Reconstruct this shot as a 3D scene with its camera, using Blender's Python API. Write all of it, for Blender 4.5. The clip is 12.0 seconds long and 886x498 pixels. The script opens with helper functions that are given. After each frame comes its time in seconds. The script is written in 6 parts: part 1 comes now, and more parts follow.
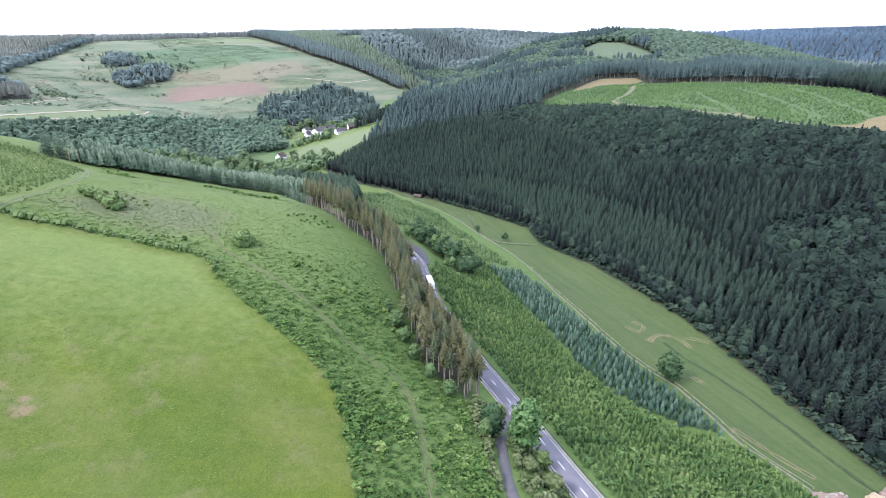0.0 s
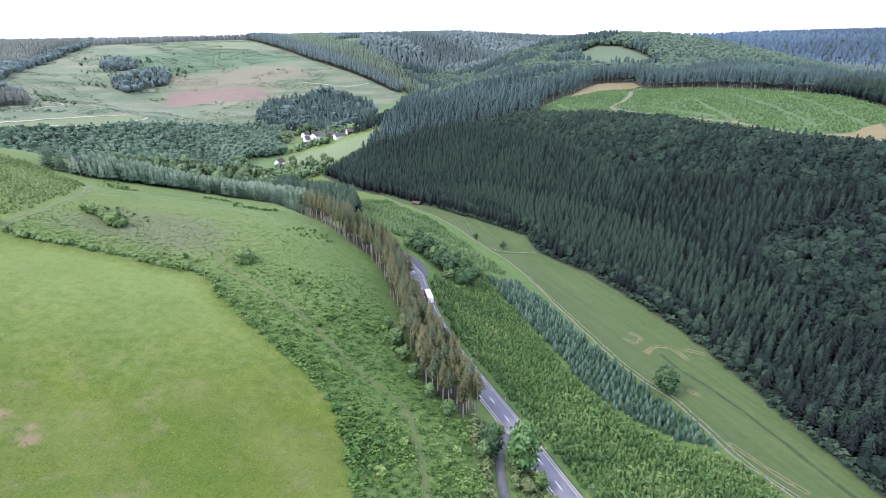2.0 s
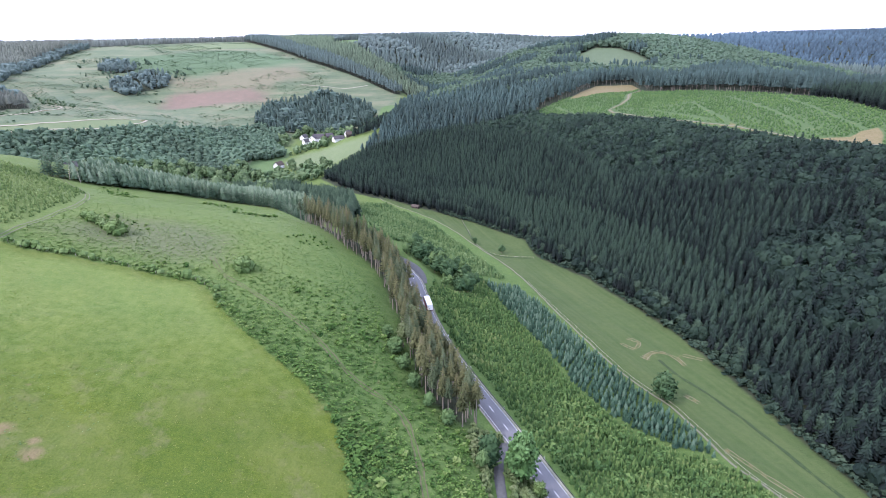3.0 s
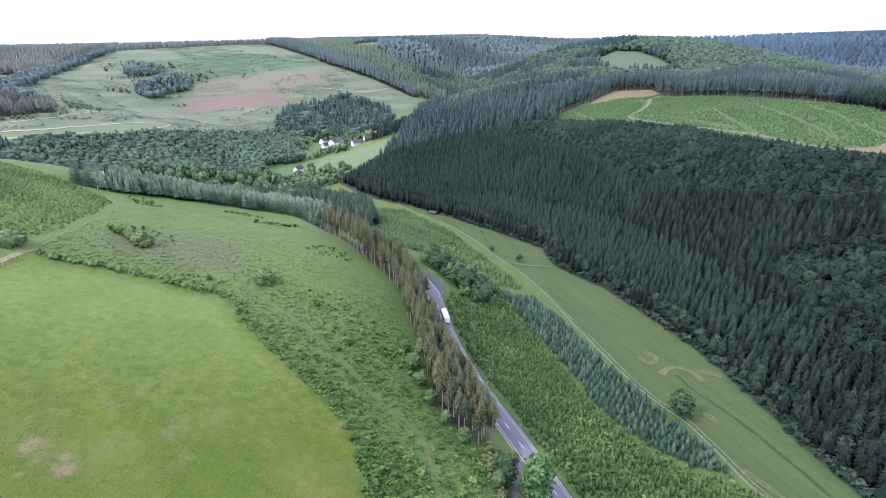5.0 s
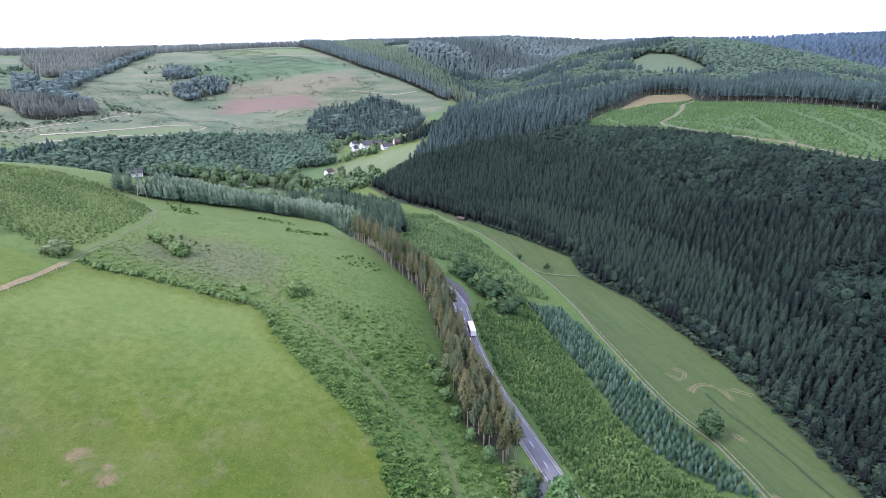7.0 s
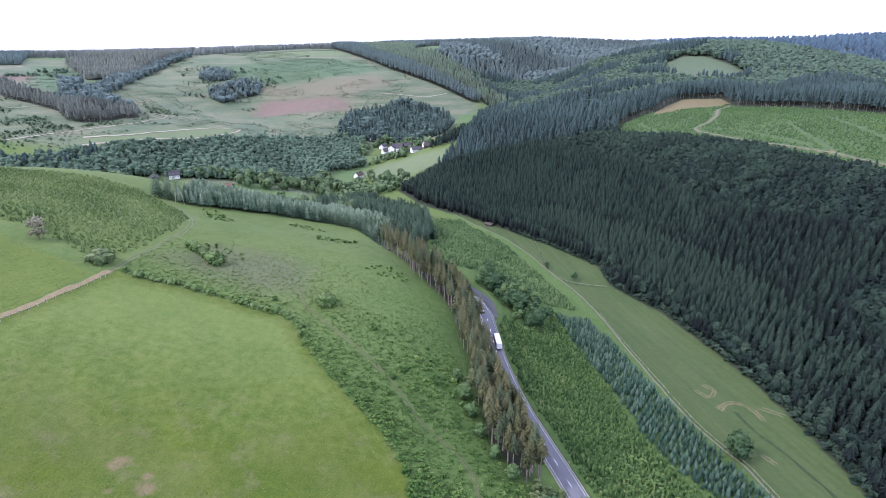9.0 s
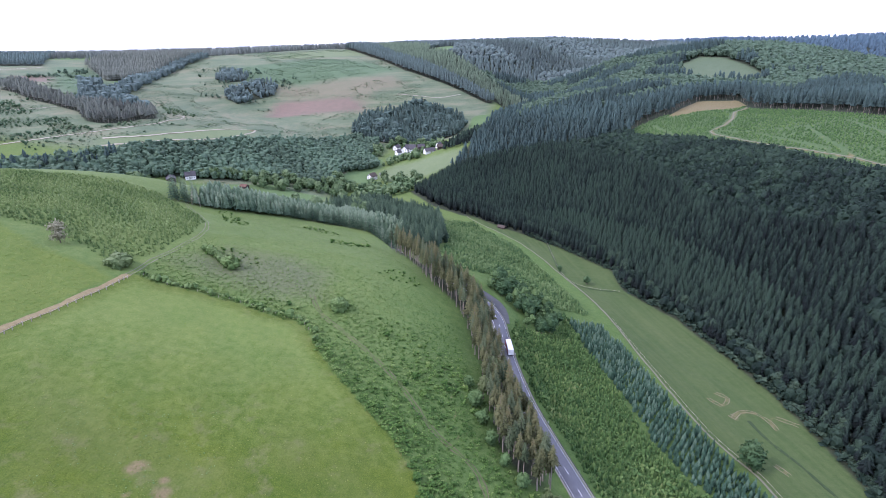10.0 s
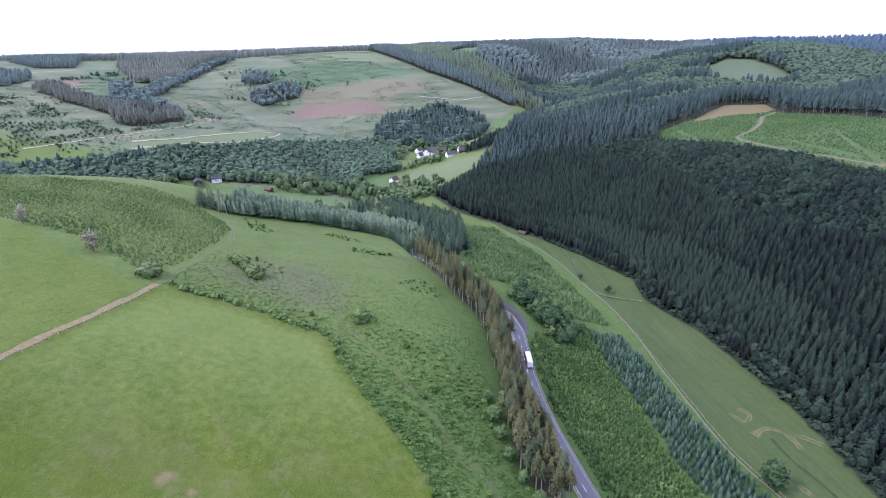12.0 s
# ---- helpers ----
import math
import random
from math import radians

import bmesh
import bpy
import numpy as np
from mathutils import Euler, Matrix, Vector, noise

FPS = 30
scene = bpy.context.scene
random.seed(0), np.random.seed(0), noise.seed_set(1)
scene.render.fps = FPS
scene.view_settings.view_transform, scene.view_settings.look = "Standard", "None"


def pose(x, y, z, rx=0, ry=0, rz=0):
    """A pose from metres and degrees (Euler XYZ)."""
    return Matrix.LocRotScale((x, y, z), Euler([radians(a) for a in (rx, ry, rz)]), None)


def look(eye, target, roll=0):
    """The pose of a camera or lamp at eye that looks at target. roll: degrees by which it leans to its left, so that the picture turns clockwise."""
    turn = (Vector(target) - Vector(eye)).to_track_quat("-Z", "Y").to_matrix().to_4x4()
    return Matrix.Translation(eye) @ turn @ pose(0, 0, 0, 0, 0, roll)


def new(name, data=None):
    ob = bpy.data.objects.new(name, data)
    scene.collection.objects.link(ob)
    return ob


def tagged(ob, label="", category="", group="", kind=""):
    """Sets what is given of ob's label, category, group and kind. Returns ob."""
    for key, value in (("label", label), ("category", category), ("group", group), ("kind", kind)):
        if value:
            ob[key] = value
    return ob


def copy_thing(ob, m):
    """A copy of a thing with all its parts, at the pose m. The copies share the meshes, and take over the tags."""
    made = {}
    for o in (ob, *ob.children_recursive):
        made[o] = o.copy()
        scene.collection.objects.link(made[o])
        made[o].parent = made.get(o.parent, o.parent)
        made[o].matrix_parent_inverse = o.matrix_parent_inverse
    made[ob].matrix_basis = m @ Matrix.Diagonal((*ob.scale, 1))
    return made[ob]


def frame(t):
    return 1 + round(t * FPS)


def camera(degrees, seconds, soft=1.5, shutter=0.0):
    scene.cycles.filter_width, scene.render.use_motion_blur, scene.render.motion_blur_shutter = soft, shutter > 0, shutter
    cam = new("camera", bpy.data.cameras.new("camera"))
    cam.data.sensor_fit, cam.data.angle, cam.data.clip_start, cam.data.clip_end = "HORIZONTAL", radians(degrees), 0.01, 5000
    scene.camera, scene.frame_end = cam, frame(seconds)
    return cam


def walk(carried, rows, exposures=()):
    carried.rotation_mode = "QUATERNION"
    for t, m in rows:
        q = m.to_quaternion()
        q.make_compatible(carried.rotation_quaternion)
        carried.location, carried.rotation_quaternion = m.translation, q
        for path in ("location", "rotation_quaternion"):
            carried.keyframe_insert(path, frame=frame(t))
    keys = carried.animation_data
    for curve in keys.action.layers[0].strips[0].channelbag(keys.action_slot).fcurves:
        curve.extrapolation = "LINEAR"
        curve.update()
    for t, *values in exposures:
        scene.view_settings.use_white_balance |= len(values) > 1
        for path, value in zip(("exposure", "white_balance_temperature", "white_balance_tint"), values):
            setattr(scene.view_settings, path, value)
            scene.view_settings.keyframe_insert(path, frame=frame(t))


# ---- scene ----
cam = camera(77.7, 12.0, soft=0.75)
METRES, EYE, TILT, LEAN, TURN = 40.0, 140.0, -20.2, 0.0, 0.0
# seconds, stops, kelvin, tint
EXPOSURES = [(0.0, 1.37, 5900, 23), (2.5, 1.26, 5840, 24), (5.5, 1.13, 5780, 25), (7.0, 1.07, 5730, 26), (9.5, 0.94, 5670, 28), (12.0, 0.91, 5620, 30)]
ROWS = [
    (0.0, 0.0, 0.0, 0.0, 0.0, 0.0, -0.0),
    (0.5, -0.0, -0.0121, 0.0374, -0.02, 0.01, 0.02),
    (1.0, -0.0002, -0.0273, 0.0785, -0.05, 0.02, 0.05),
    (1.5, -0.0002, -0.0427, 0.1181, -0.09, 0.03, 0.07),
    (2.0, -0.0005, -0.0594, 0.1623, -0.14, 0.05, 0.11),
    (2.5, -0.0016, -0.0744, 0.2019, -0.21, 0.07, 0.17),
    (3.0, -0.0018, -0.088, 0.2419, -0.25, 0.08, 0.21),
    (5.0, -0.0142, -0.1396, 0.395, 1.48, 0.11, -0.4),
    (5.5, -0.0156, -0.1534, 0.4328, 1.89, 0.11, -0.5),
    (6.0, -0.018, -0.1681, 0.4738, 2.52, 0.12, -0.7),
    (6.5, -0.0192, -0.182, 0.5114, 3.34, 0.09, -0.98),
    (7.0, -0.0203, -0.1963, 0.5522, 4.31, 0.04, -1.33),
    (9.0, -0.0231, -0.2582, 0.7088, 7.16, -0.12, -2.25),
    (9.5, -0.0212, -0.2726, 0.7461, 7.87, -0.18, -2.49),
    (10.0, -0.0213, -0.2883, 0.7849, 8.47, -0.24, -2.68),
    (10.5, -0.0215, -0.303, 0.8214, 9.0, -0.28, -2.84),
    (11.0, -0.0209, -0.3178, 0.8615, 9.56, -0.33, -3.0),
    (11.5, -0.0213, -0.3302, 0.8978, 10.13, -0.37, -3.15),
    (12.0, -0.0219, -0.3447, 0.9371, 10.62, -0.42, -3.29),
]
walk(cam, [(t, pose(0, 0, EYE, TILT, LEAN, TURN) @ pose(METRES * x, METRES * y, METRES * z, 90 + pitch, roll, yaw)) for t, x, y, z, yaw, pitch, roll in ROWS],
     exposures=EXPOSURES)

# ---- world and sun: a bright sky veiled by thin cloud, a soft sun from behind on the left ----
SUN_EL, SUN_AZ = radians(44), radians(-120)  # azimuth clockwise from +y
world = bpy.data.worlds.new("hazy_sky")
scene.world = world
world.use_nodes = True
wn, wl = world.node_tree.nodes, world.node_tree.links
sky = wn.new("ShaderNodeTexSky")
sky.sky_type = "NISHITA"
sky.sun_disc = False
sky.sun_elevation, sky.sun_rotation = SUN_EL, SUN_AZ
sky.air_density, sky.dust_density, sky.ozone_density = 1.0, 1.5, 2.0
veil = wn.new("ShaderNodeMix")
veil.data_type = "RGBA"
veil.inputs[0].default_value = 0.7
veil.inputs[7].default_value = (7.6, 8.2, 9.4, 1)  # thin cloud, as bright as the sky behind it
wl.new(sky.outputs["Color"], veil.inputs[6])
wn["Background"].inputs["Strength"].default_value = 0.15
wl.new(veil.outputs[2], wn["Background"].inputs["Color"])
sun = new("sun", bpy.data.lights.new("sun", "SUN"))
sun.data.energy, sun.data.angle, sun.data.color = 1.9, radians(9), (1.0, 0.95, 0.86)
sun.matrix_world = look((0, 0, 0), (-math.sin(SUN_AZ) * math.cos(SUN_EL), -math.cos(SUN_AZ) * math.cos(SUN_EL), -math.sin(SUN_EL)))

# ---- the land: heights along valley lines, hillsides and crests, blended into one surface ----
# each line: (x, y, height) of its bends
VALLEY = [(330, -260, 2), (250, -60, 1), (185, 80, 0), (127, 180, 0), (103, 270, -1), (60, 400, -5), (5, 510, -7), (-80, 620, -9), (-175, 720, -9),
          (-222, 800, -7), (-232, 910, 0), (-195, 1010, 6), (-130, 1120, 17), (-68, 1235, 28), (0, 1400, 48), (50, 1600, 80), (120, 1850, 130)]
SIDE_VALLEY = [(-175, 720, -9), (-290, 665, 0), (-400, 600, 12), (-520, 500, 26), (-700, 380, 45), (-950, 250, 70)]
MEADOW_WEST = [(140, 40, 4), (108, 150, 3), (82, 245, 2), (52, 330, 0), (10, 415, -3), (-45, 520, -5)]
MEADOW_EAST = [(195, 60, 1), (150, 165, 0), (138, 240, 0), (112, 345, -3), (80, 405, -5), (30, 505, -6), (-30, 600, -6)]
ROAD_SHELF = [(110, -120, 30), (62, 40, 31), (33, 125, 32), (14, 170, 32), (-2, 225, 33.5), (-11, 285, 35), (-40, 360, 34), (-75, 440, 28)]
NEAR_SLOPE = [(60, -60, 48), (22, 60, 45), (-10, 128, 47), (-18, 190, 49), (-40, 260, 50), (-72, 330, 46), (-105, 400, 35)]
FIELD_EDGE = [(10, -80, 62), (-40, 40, 63), (-56, 147, 63), (-82, 181, 66), (-93, 255, 69), (-129, 322, 58)]
FIELD_MID = [(-98, 102, 70), (-121, 148, 77), (-130, 201, 74), (-164, 190, 84), (-176, 268, 82), (-207, 306, 76)]
WEST_CREST = [(-150, -150, 95), (-200, 40, 100), (-215, 150, 98), (-245, 225, 102), (-275, 300, 98), (-260, 360, 82), (-420, 160, 118), (-600, 0, 125)]
NORTH_FLANK = [(-160, 420, 38), (-285, 430, 56), (-360, 470, 42), (-450, 400, 68), (-600, 250, 95)]
QUARRY = [(-380, 800, 42), (-461, 780, 55), (-505, 649, 56), (-639, 860, 77), (-700, 640, 74), (-900, 560, 95)]
HILL_LOW = [(-300, 1010, 25), (-525, 1089, 45), (-345, 1163, 73), (-230, 1160, 48), (-125, 1215, 40)]
HILL_MID = [(-291, 1275, 97), (-465, 1336, 120), (-600, 1196, 92), (-760, 1050, 100), (-1038, 1058, 116), (-200, 1370, 92)]
HILL_TOP = [(-664, 1790, 166), (-777, 1470, 143), (-950, 1500, 148), (-480, 1700, 160), (-330, 1800, 168), (-1100, 1650, 152), (-1400, 1450, 150)]
SADDLE = [(-880, 1250, 112), (-1000, 1350, 122)]
FAR_RIDGE = [(-440, 2000, 178), (-270, 2040, 176), (40, 2020, 184), (330, 2080, 171), (500, 2400, 173), (760, 2350, 180), (-150, 1760, 160), (-1250, 1780, 158), (-1900, 1500, 152), (-1700, 2300, 130)]
EAST_SLOPE = [(260, 160, 38), (237, 300, 42), (205, 410, 44), (160, 500, 34), (75, 600, 22), (-10, 680, 12), (-110, 830, 28), (-60, 960, 50)]
EAST_TOP = [(420, 150, 78), (345, 330, 74), (318, 450, 76), (255, 560, 76), (215, 700, 78), (205, 850, 88), (90, 900, 70), (20, 1030, 72)]
PLATEAU = [(404, 632, 98), (310, 740, 90), (300, 860, 86), (430, 800, 103), (560, 600, 98), (620, 800, 74), (600, 300, 95)]
EAST_HILL = [(280, 1180, 122), (420, 1150, 124), (390, 1380, 164), (560, 1420, 163), (690, 1360, 138), (820, 1350, 110), (920, 1320, 84), (1000, 1250, 58), (180, 1250, 104), (200, 1500, 128)]
EAST_DIP = [(1150, 1450, 30), (900, 1800, 78), (600, 1850, 140), (1500, 1500, 45), (800, 1000, 72)]
FAR_EAST = [(1500, 2900, 205), (1900, 2500, 205), (2400, 2100, 205), (1000, 3000, 195), (2600, 1200, 190)]
RIM = [(900, -500, 100), (1400, 300, 120), (0, -700, 90), (-900, -500, 140), (-1500, 500, 140), (-2600, 2600, 135), (-1000, 3200, 140), (0, 3400, 150), (2800, 3300, 200), (-3000, 600, 140)]
SOFT = 45.0  # metres over which a bend in the land is rounded


def knots():
    """Points along all the lines, none closer together than a bend in the land is wide."""
    seen = []
    for line in (VALLEY, SIDE_VALLEY, MEADOW_WEST, MEADOW_EAST, ROAD_SHELF, NEAR_SLOPE, FIELD_EDGE):
        for a, b in zip(line, line[1:]):
            steps = max(1, int(math.hypot(b[0] - a[0], b[1] - a[1]) / 70))
            seen += [tuple(p + (q - p) * i / steps for p, q in zip(a, b)) for i in range(steps)]
        seen.append(line[-1])
    for line in (FIELD_MID, WEST_CREST, NORTH_FLANK, QUARRY, HILL_LOW, HILL_MID, HILL_TOP, SADDLE, FAR_RIDGE, EAST_SLOPE, EAST_TOP, PLATEAU, EAST_HILL,
                 EAST_DIP, FAR_EAST, RIM):
        seen += line
    kept = []
    for p in seen:
        if all(math.hypot(p[0] - q[0], p[1] - q[1]) > 18 for q in kept):
            kept.append(p)
    return np.array(kept, float)


KNOTS = knots()
_gap = np.hypot(KNOTS[:, None, 0] - KNOTS[None, :, 0], KNOTS[:, None, 1] - KNOTS[None, :, 1])
_system = np.sqrt(_gap**2 + SOFT**2) - 0.0
_n = len(KNOTS)
_full = np.zeros((_n + 3, _n + 3))
_full[:_n, :_n] = _system + np.eye(_n) * -3.0
_full[:_n, _n:] = np.column_stack([np.ones(_n), KNOTS[:, :2]])
_full[_n:, :_n] = _full[:_n, _n:].T
WEIGHTS = np.linalg.solve(_full, np.concatenate([KNOTS[:, 2], np.zeros(3)]))


def heights(x, y):
    """Height of the ground at arrays of places."""
    x, y = np.asarray(x, float), np.asarray(y, float)
    flat_x, flat_y = x.ravel(), y.ravel()
    out = np.empty(len(flat_x))
    for i in range(0, len(flat_x), 4000):
        u, v = flat_x[i:i + 4000], flat_y[i:i + 4000]
        d = np.sqrt((u[:, None] - KNOTS[None, :, 0])**2 + (v[:, None] - KNOTS[None, :, 1])**2 + SOFT**2)
        out[i:i + 4000] = d @ WEIGHTS[:_n] + WEIGHTS[_n] + WEIGHTS[_n + 1] * u + WEIGHTS[_n + 2] * v
    return out.reshape(x.shape)


def height(x, y):
    return float(heights([x], [y])[0])


# ---- materials ----
def shader(name, rough=0.9):
    m = bpy.data.materials.new(name)
    m.use_nodes = True
    b = m.node_tree.nodes["Principled BSDF"]
    b.inputs["Roughness"].default_value = rough
    b.inputs["Specular IOR Level"].default_value = 0.25
    return m, m.node_tree.nodes, m.node_tree.links, b


def noise_at(n, l, scale, detail=4.0, rough=0.6, coord=None):
    t = n.new("ShaderNodeTexNoise")
    t.inputs["Scale"].default_value, t.inputs["Detail"].default_value, t.inputs["Roughness"].default_value = scale, detail, rough
    if coord is None:
        coord = n.new("ShaderNodeTexCoord").outputs["Object"]
    l.new(coord, t.inputs["Vector"])
    return t.outputs["Fac"]


def ramp(n, l, fac, *stops):
    r = n.new("ShaderNodeValToRGB")
    while len(r.color_ramp.elements) < len(stops):
        r.color_ramp.elements.new(0.5)
    for e, (p, c) in zip(r.color_ramp.elements, stops):
        e.position, e.color = p, (*c, 1)
    l.new(fac, r.inputs["Fac"])
    return r.outputs["Color"]


def blend(n, l, fac, a, b, kind="MIX"):
    m = n.new("ShaderNodeMix")
    m.data_type, m.blend_type = "RGBA", kind
    for value, sock in ((fac, m.inputs[0]), (a, m.inputs[6]), (b, m.inputs[7])):
        if isinstance(value, (int, float)):
            sock.default_value = value
        elif isinstance(value, tuple):
            sock.default_value = (*value, 1)
        else:
            l.new(value, sock)
    return m.outputs[2]


def arith(n, l, op, a, b):
    m = n.new("ShaderNodeMath")
    m.operation = op
    for value, sock in ((a, m.inputs[0]), (b, m.inputs[1])):
        if isinstance(value, (int, float)):
            sock.default_value = value
        else:
            l.new(value, sock)
    return m.outputs[0]


def bump(n, l, b, fac, strength, distance):
    u = n.new("ShaderNodeBump")
    u.inputs["Strength"].default_value, u.inputs["Distance"].default_value = strength, distance
    l.new(fac, u.inputs["Height"])
    l.new(u.outputs["Normal"], b.inputs["Normal"])


def plain(name, dark, light, scale, rough=0.9, relief=0.0, metal=0.0):
    """A surface of two tones, mottled at two scales."""
    m, n, l, b = shader(name, rough)
    f = arith(n, l, "ADD", arith(n, l, "MULTIPLY", noise_at(n, l, scale), 0.6), arith(n, l, "MULTIPLY", noise_at(n, l, scale * 9, 2), 0.4))
    l.new(ramp(n, l, f, (0.3, dark), (0.7, light)), b.inputs["Base Color"])
    b.inputs["Metallic"].default_value = metal
    if relief:
        bump(n, l, b, f, 0.6, relief)
    return m


def foliage(name, dark, mid, light, odd=None, scale=0.35):
    """Leaves: every plant its own tone, every bough a little off it, and a fine mottling."""
    m, n, l, b = shader(name, 0.75)
    a = n.new("ShaderNodeAttribute")
    a.attribute_name = "tone"
    g = n.new("ShaderNodeNewGeometry")
    f = arith(n, l, "ADD", arith(n, l, "MULTIPLY", a.outputs["Fac"], 0.55), arith(n, l, "MULTIPLY", g.outputs["Random Per Island"], 0.25))
    f = arith(n, l, "ADD", f, arith(n, l, "MULTIPLY", noise_at(n, l, scale, 3), 0.3))
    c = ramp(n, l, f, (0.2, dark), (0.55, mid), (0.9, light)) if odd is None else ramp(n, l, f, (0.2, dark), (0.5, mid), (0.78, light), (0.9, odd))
    l.new(c, b.inputs["Base Color"])
    t = n.new("ShaderNodeBsdfTranslucent")
    l.new(c, t.inputs["Color"])
    mix = n.new("ShaderNodeMixShader")
    mix.inputs[0].default_value = 0.3
    l.new(b.outputs[0], mix.inputs[1])
    l.new(t.outputs[0], mix.inputs[2])
    l.new(mix.outputs[0], n["Material Output"].inputs["Surface"])
    return m


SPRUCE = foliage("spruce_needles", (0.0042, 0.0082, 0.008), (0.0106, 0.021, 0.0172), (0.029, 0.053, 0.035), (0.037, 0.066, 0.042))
GREEN_ROW = foliage("grey_green_needles", (0.036, 0.056, 0.025), (0.074, 0.1, 0.047), (0.12, 0.148, 0.076))
BLUE_SPRUCE = foliage("blue_spruce_needles", (0.024, 0.06, 0.037), (0.066, 0.13, 0.082), (0.15, 0.225, 0.155))
ROW_SPRUCE = foliage("brownish_spruce_needles", (0.046, 0.056, 0.02), (0.098, 0.106, 0.043), (0.158, 0.158, 0.07), (0.165, 0.145, 0.066))
BROADLEAF = foliage("broad_leaves", (0.006, 0.015, 0.0115), (0.0135, 0.029, 0.0195), (0.033, 0.06, 0.035))
PALE_LEAF = foliage("pale_green_leaves", (0.08, 0.14, 0.04), (0.135, 0.205, 0.066), (0.21, 0.272, 0.115))
SCRUB = foliage("weeds_and_brambles", (0.026, 0.07, 0.012), (0.064, 0.13, 0.024), (0.122, 0.196, 0.044), (0.18, 0.235, 0.075))
FERN = foliage("dark_young_conifers", (0.056, 0.112, 0.04), (0.104, 0.172, 0.06), (0.165, 0.235, 0.092))
# hill, knoll and clump needles: haze put into pale, flattened colours
HILL_SPRUCE = foliage("hill_spruce_needles", (0.0357, 0.0588, 0.0518), (0.051, 0.084, 0.074), (0.0694, 0.114, 0.101))
KNOLL_NEEDLES = foliage("knoll_spruce_needles", (0.0476, 0.0728, 0.0588), (0.068, 0.104, 0.084), (0.0925, 0.141, 0.114))
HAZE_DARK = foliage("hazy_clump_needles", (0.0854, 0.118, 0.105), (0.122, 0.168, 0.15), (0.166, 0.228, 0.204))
EDGE_LEAF = foliage("forest_edge_leaves", (0.017, 0.036, 0.024), (0.034, 0.06, 0.038), (0.062, 0.096, 0.058))
FIR_NEEDLES = foliage("olive_young_fir_needles", (0.072, 0.124, 0.036), (0.142, 0.208, 0.062), (0.215, 0.275, 0.1))
# leaves of the hill woods, greyed and flattened for haze
HILL_BROAD = foliage("hill_broad_leaves", (0.056, 0.0882, 0.0546), (0.08, 0.126, 0.078), (0.109, 0.171, 0.106))
# sunlight on the far crest put into the needle colour
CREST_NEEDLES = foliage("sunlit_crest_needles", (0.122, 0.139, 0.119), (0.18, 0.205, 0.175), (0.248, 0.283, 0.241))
# brownish needles, made paler for the sun on the knob
RAVINE_NEEDLES = foliage("brownish_ravine_needles", (0.102, 0.112, 0.0884), (0.15, 0.165, 0.13), (0.207, 0.228, 0.179))
BELT_NEEDLES = foliage("thinned_belt_needles", (0.085, 0.0925, 0.0734), (0.125, 0.136, 0.108), (0.172, 0.188, 0.149))
# sunlit copy of the spruce needles, the light put in as paler yellow
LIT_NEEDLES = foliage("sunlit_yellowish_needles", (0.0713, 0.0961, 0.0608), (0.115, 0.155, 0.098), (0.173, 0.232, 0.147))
MEADOW_LEAF = foliage("meadow_tree_leaves", (0.024, 0.058, 0.024), (0.05, 0.1, 0.04), (0.085, 0.14, 0.058))
YOUNG_NEEDLES = foliage("young_mixed_needles", (0.042, 0.092, 0.026), (0.088, 0.16, 0.046), (0.15, 0.224, 0.068), (0.2, 0.245, 0.09))
OLIVE_LEAF = foliage("olive_dry_leaves", (0.075, 0.112, 0.04), (0.13, 0.168, 0.066), (0.195, 0.22, 0.108))
PALE_OLIVE = foliage("pale_olive_leaves", (0.085, 0.132, 0.046), (0.15, 0.2, 0.082), (0.23, 0.272, 0.135))
VALLEY_LEAF = foliage("valley_tree_leaves", (0.058, 0.104, 0.046), (0.1, 0.16, 0.068), (0.155, 0.215, 0.1))
BLOCK_NEEDLES = foliage("valley_block_needles", (0.022, 0.046, 0.027), (0.045, 0.08, 0.047), (0.082, 0.126, 0.074))
BIRCH_LEAF = foliage("birch_leaves", (0.07, 0.15, 0.045), (0.11, 0.21, 0.068), (0.165, 0.265, 0.105))
HEATHER = foliage("heath_scrub_leaves", (0.052, 0.1, 0.054), (0.084, 0.136, 0.07), (0.128, 0.172, 0.09))
NEEDLES_PALE = foliage("pale_row_needles", (0.044, 0.086, 0.05), (0.108, 0.168, 0.098), (0.225, 0.29, 0.19))
DRY = foliage("dry_twigs", (0.19, 0.185, 0.115), (0.32, 0.305, 0.205), (0.44, 0.42, 0.3))
# ridge and horizon needles: haze is part of the colour, bluest farthest off
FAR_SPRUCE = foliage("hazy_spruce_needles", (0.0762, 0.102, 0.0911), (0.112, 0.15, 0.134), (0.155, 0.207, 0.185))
FAR_BLUE = foliage("haze_blue_needles", (0.0525, 0.084, 0.106), (0.075, 0.12, 0.152), (0.102, 0.163, 0.207))
BARK = plain("grey_brown_bark", (0.07, 0.06, 0.048), (0.17, 0.145, 0.115), 2.0, relief=0.02)
PALE_BARK = plain("pale_spruce_bark", (0.13, 0.11, 0.09), (0.27, 0.235, 0.195), 2.0, relief=0.02)
MUD = plain("dry_meadow_mud", (0.10, 0.09, 0.05), (0.19, 0.165, 0.10), 0.8, relief=0.02)
SPOIL = plain("pinkish_brown_spoil", (0.12, 0.088, 0.065), (0.23, 0.175, 0.14), 0.8, relief=0.08)
SAND = plain("pale_yellow_sand", (0.24, 0.19, 0.12), (0.36, 0.29, 0.19), 0.9, relief=0.03)
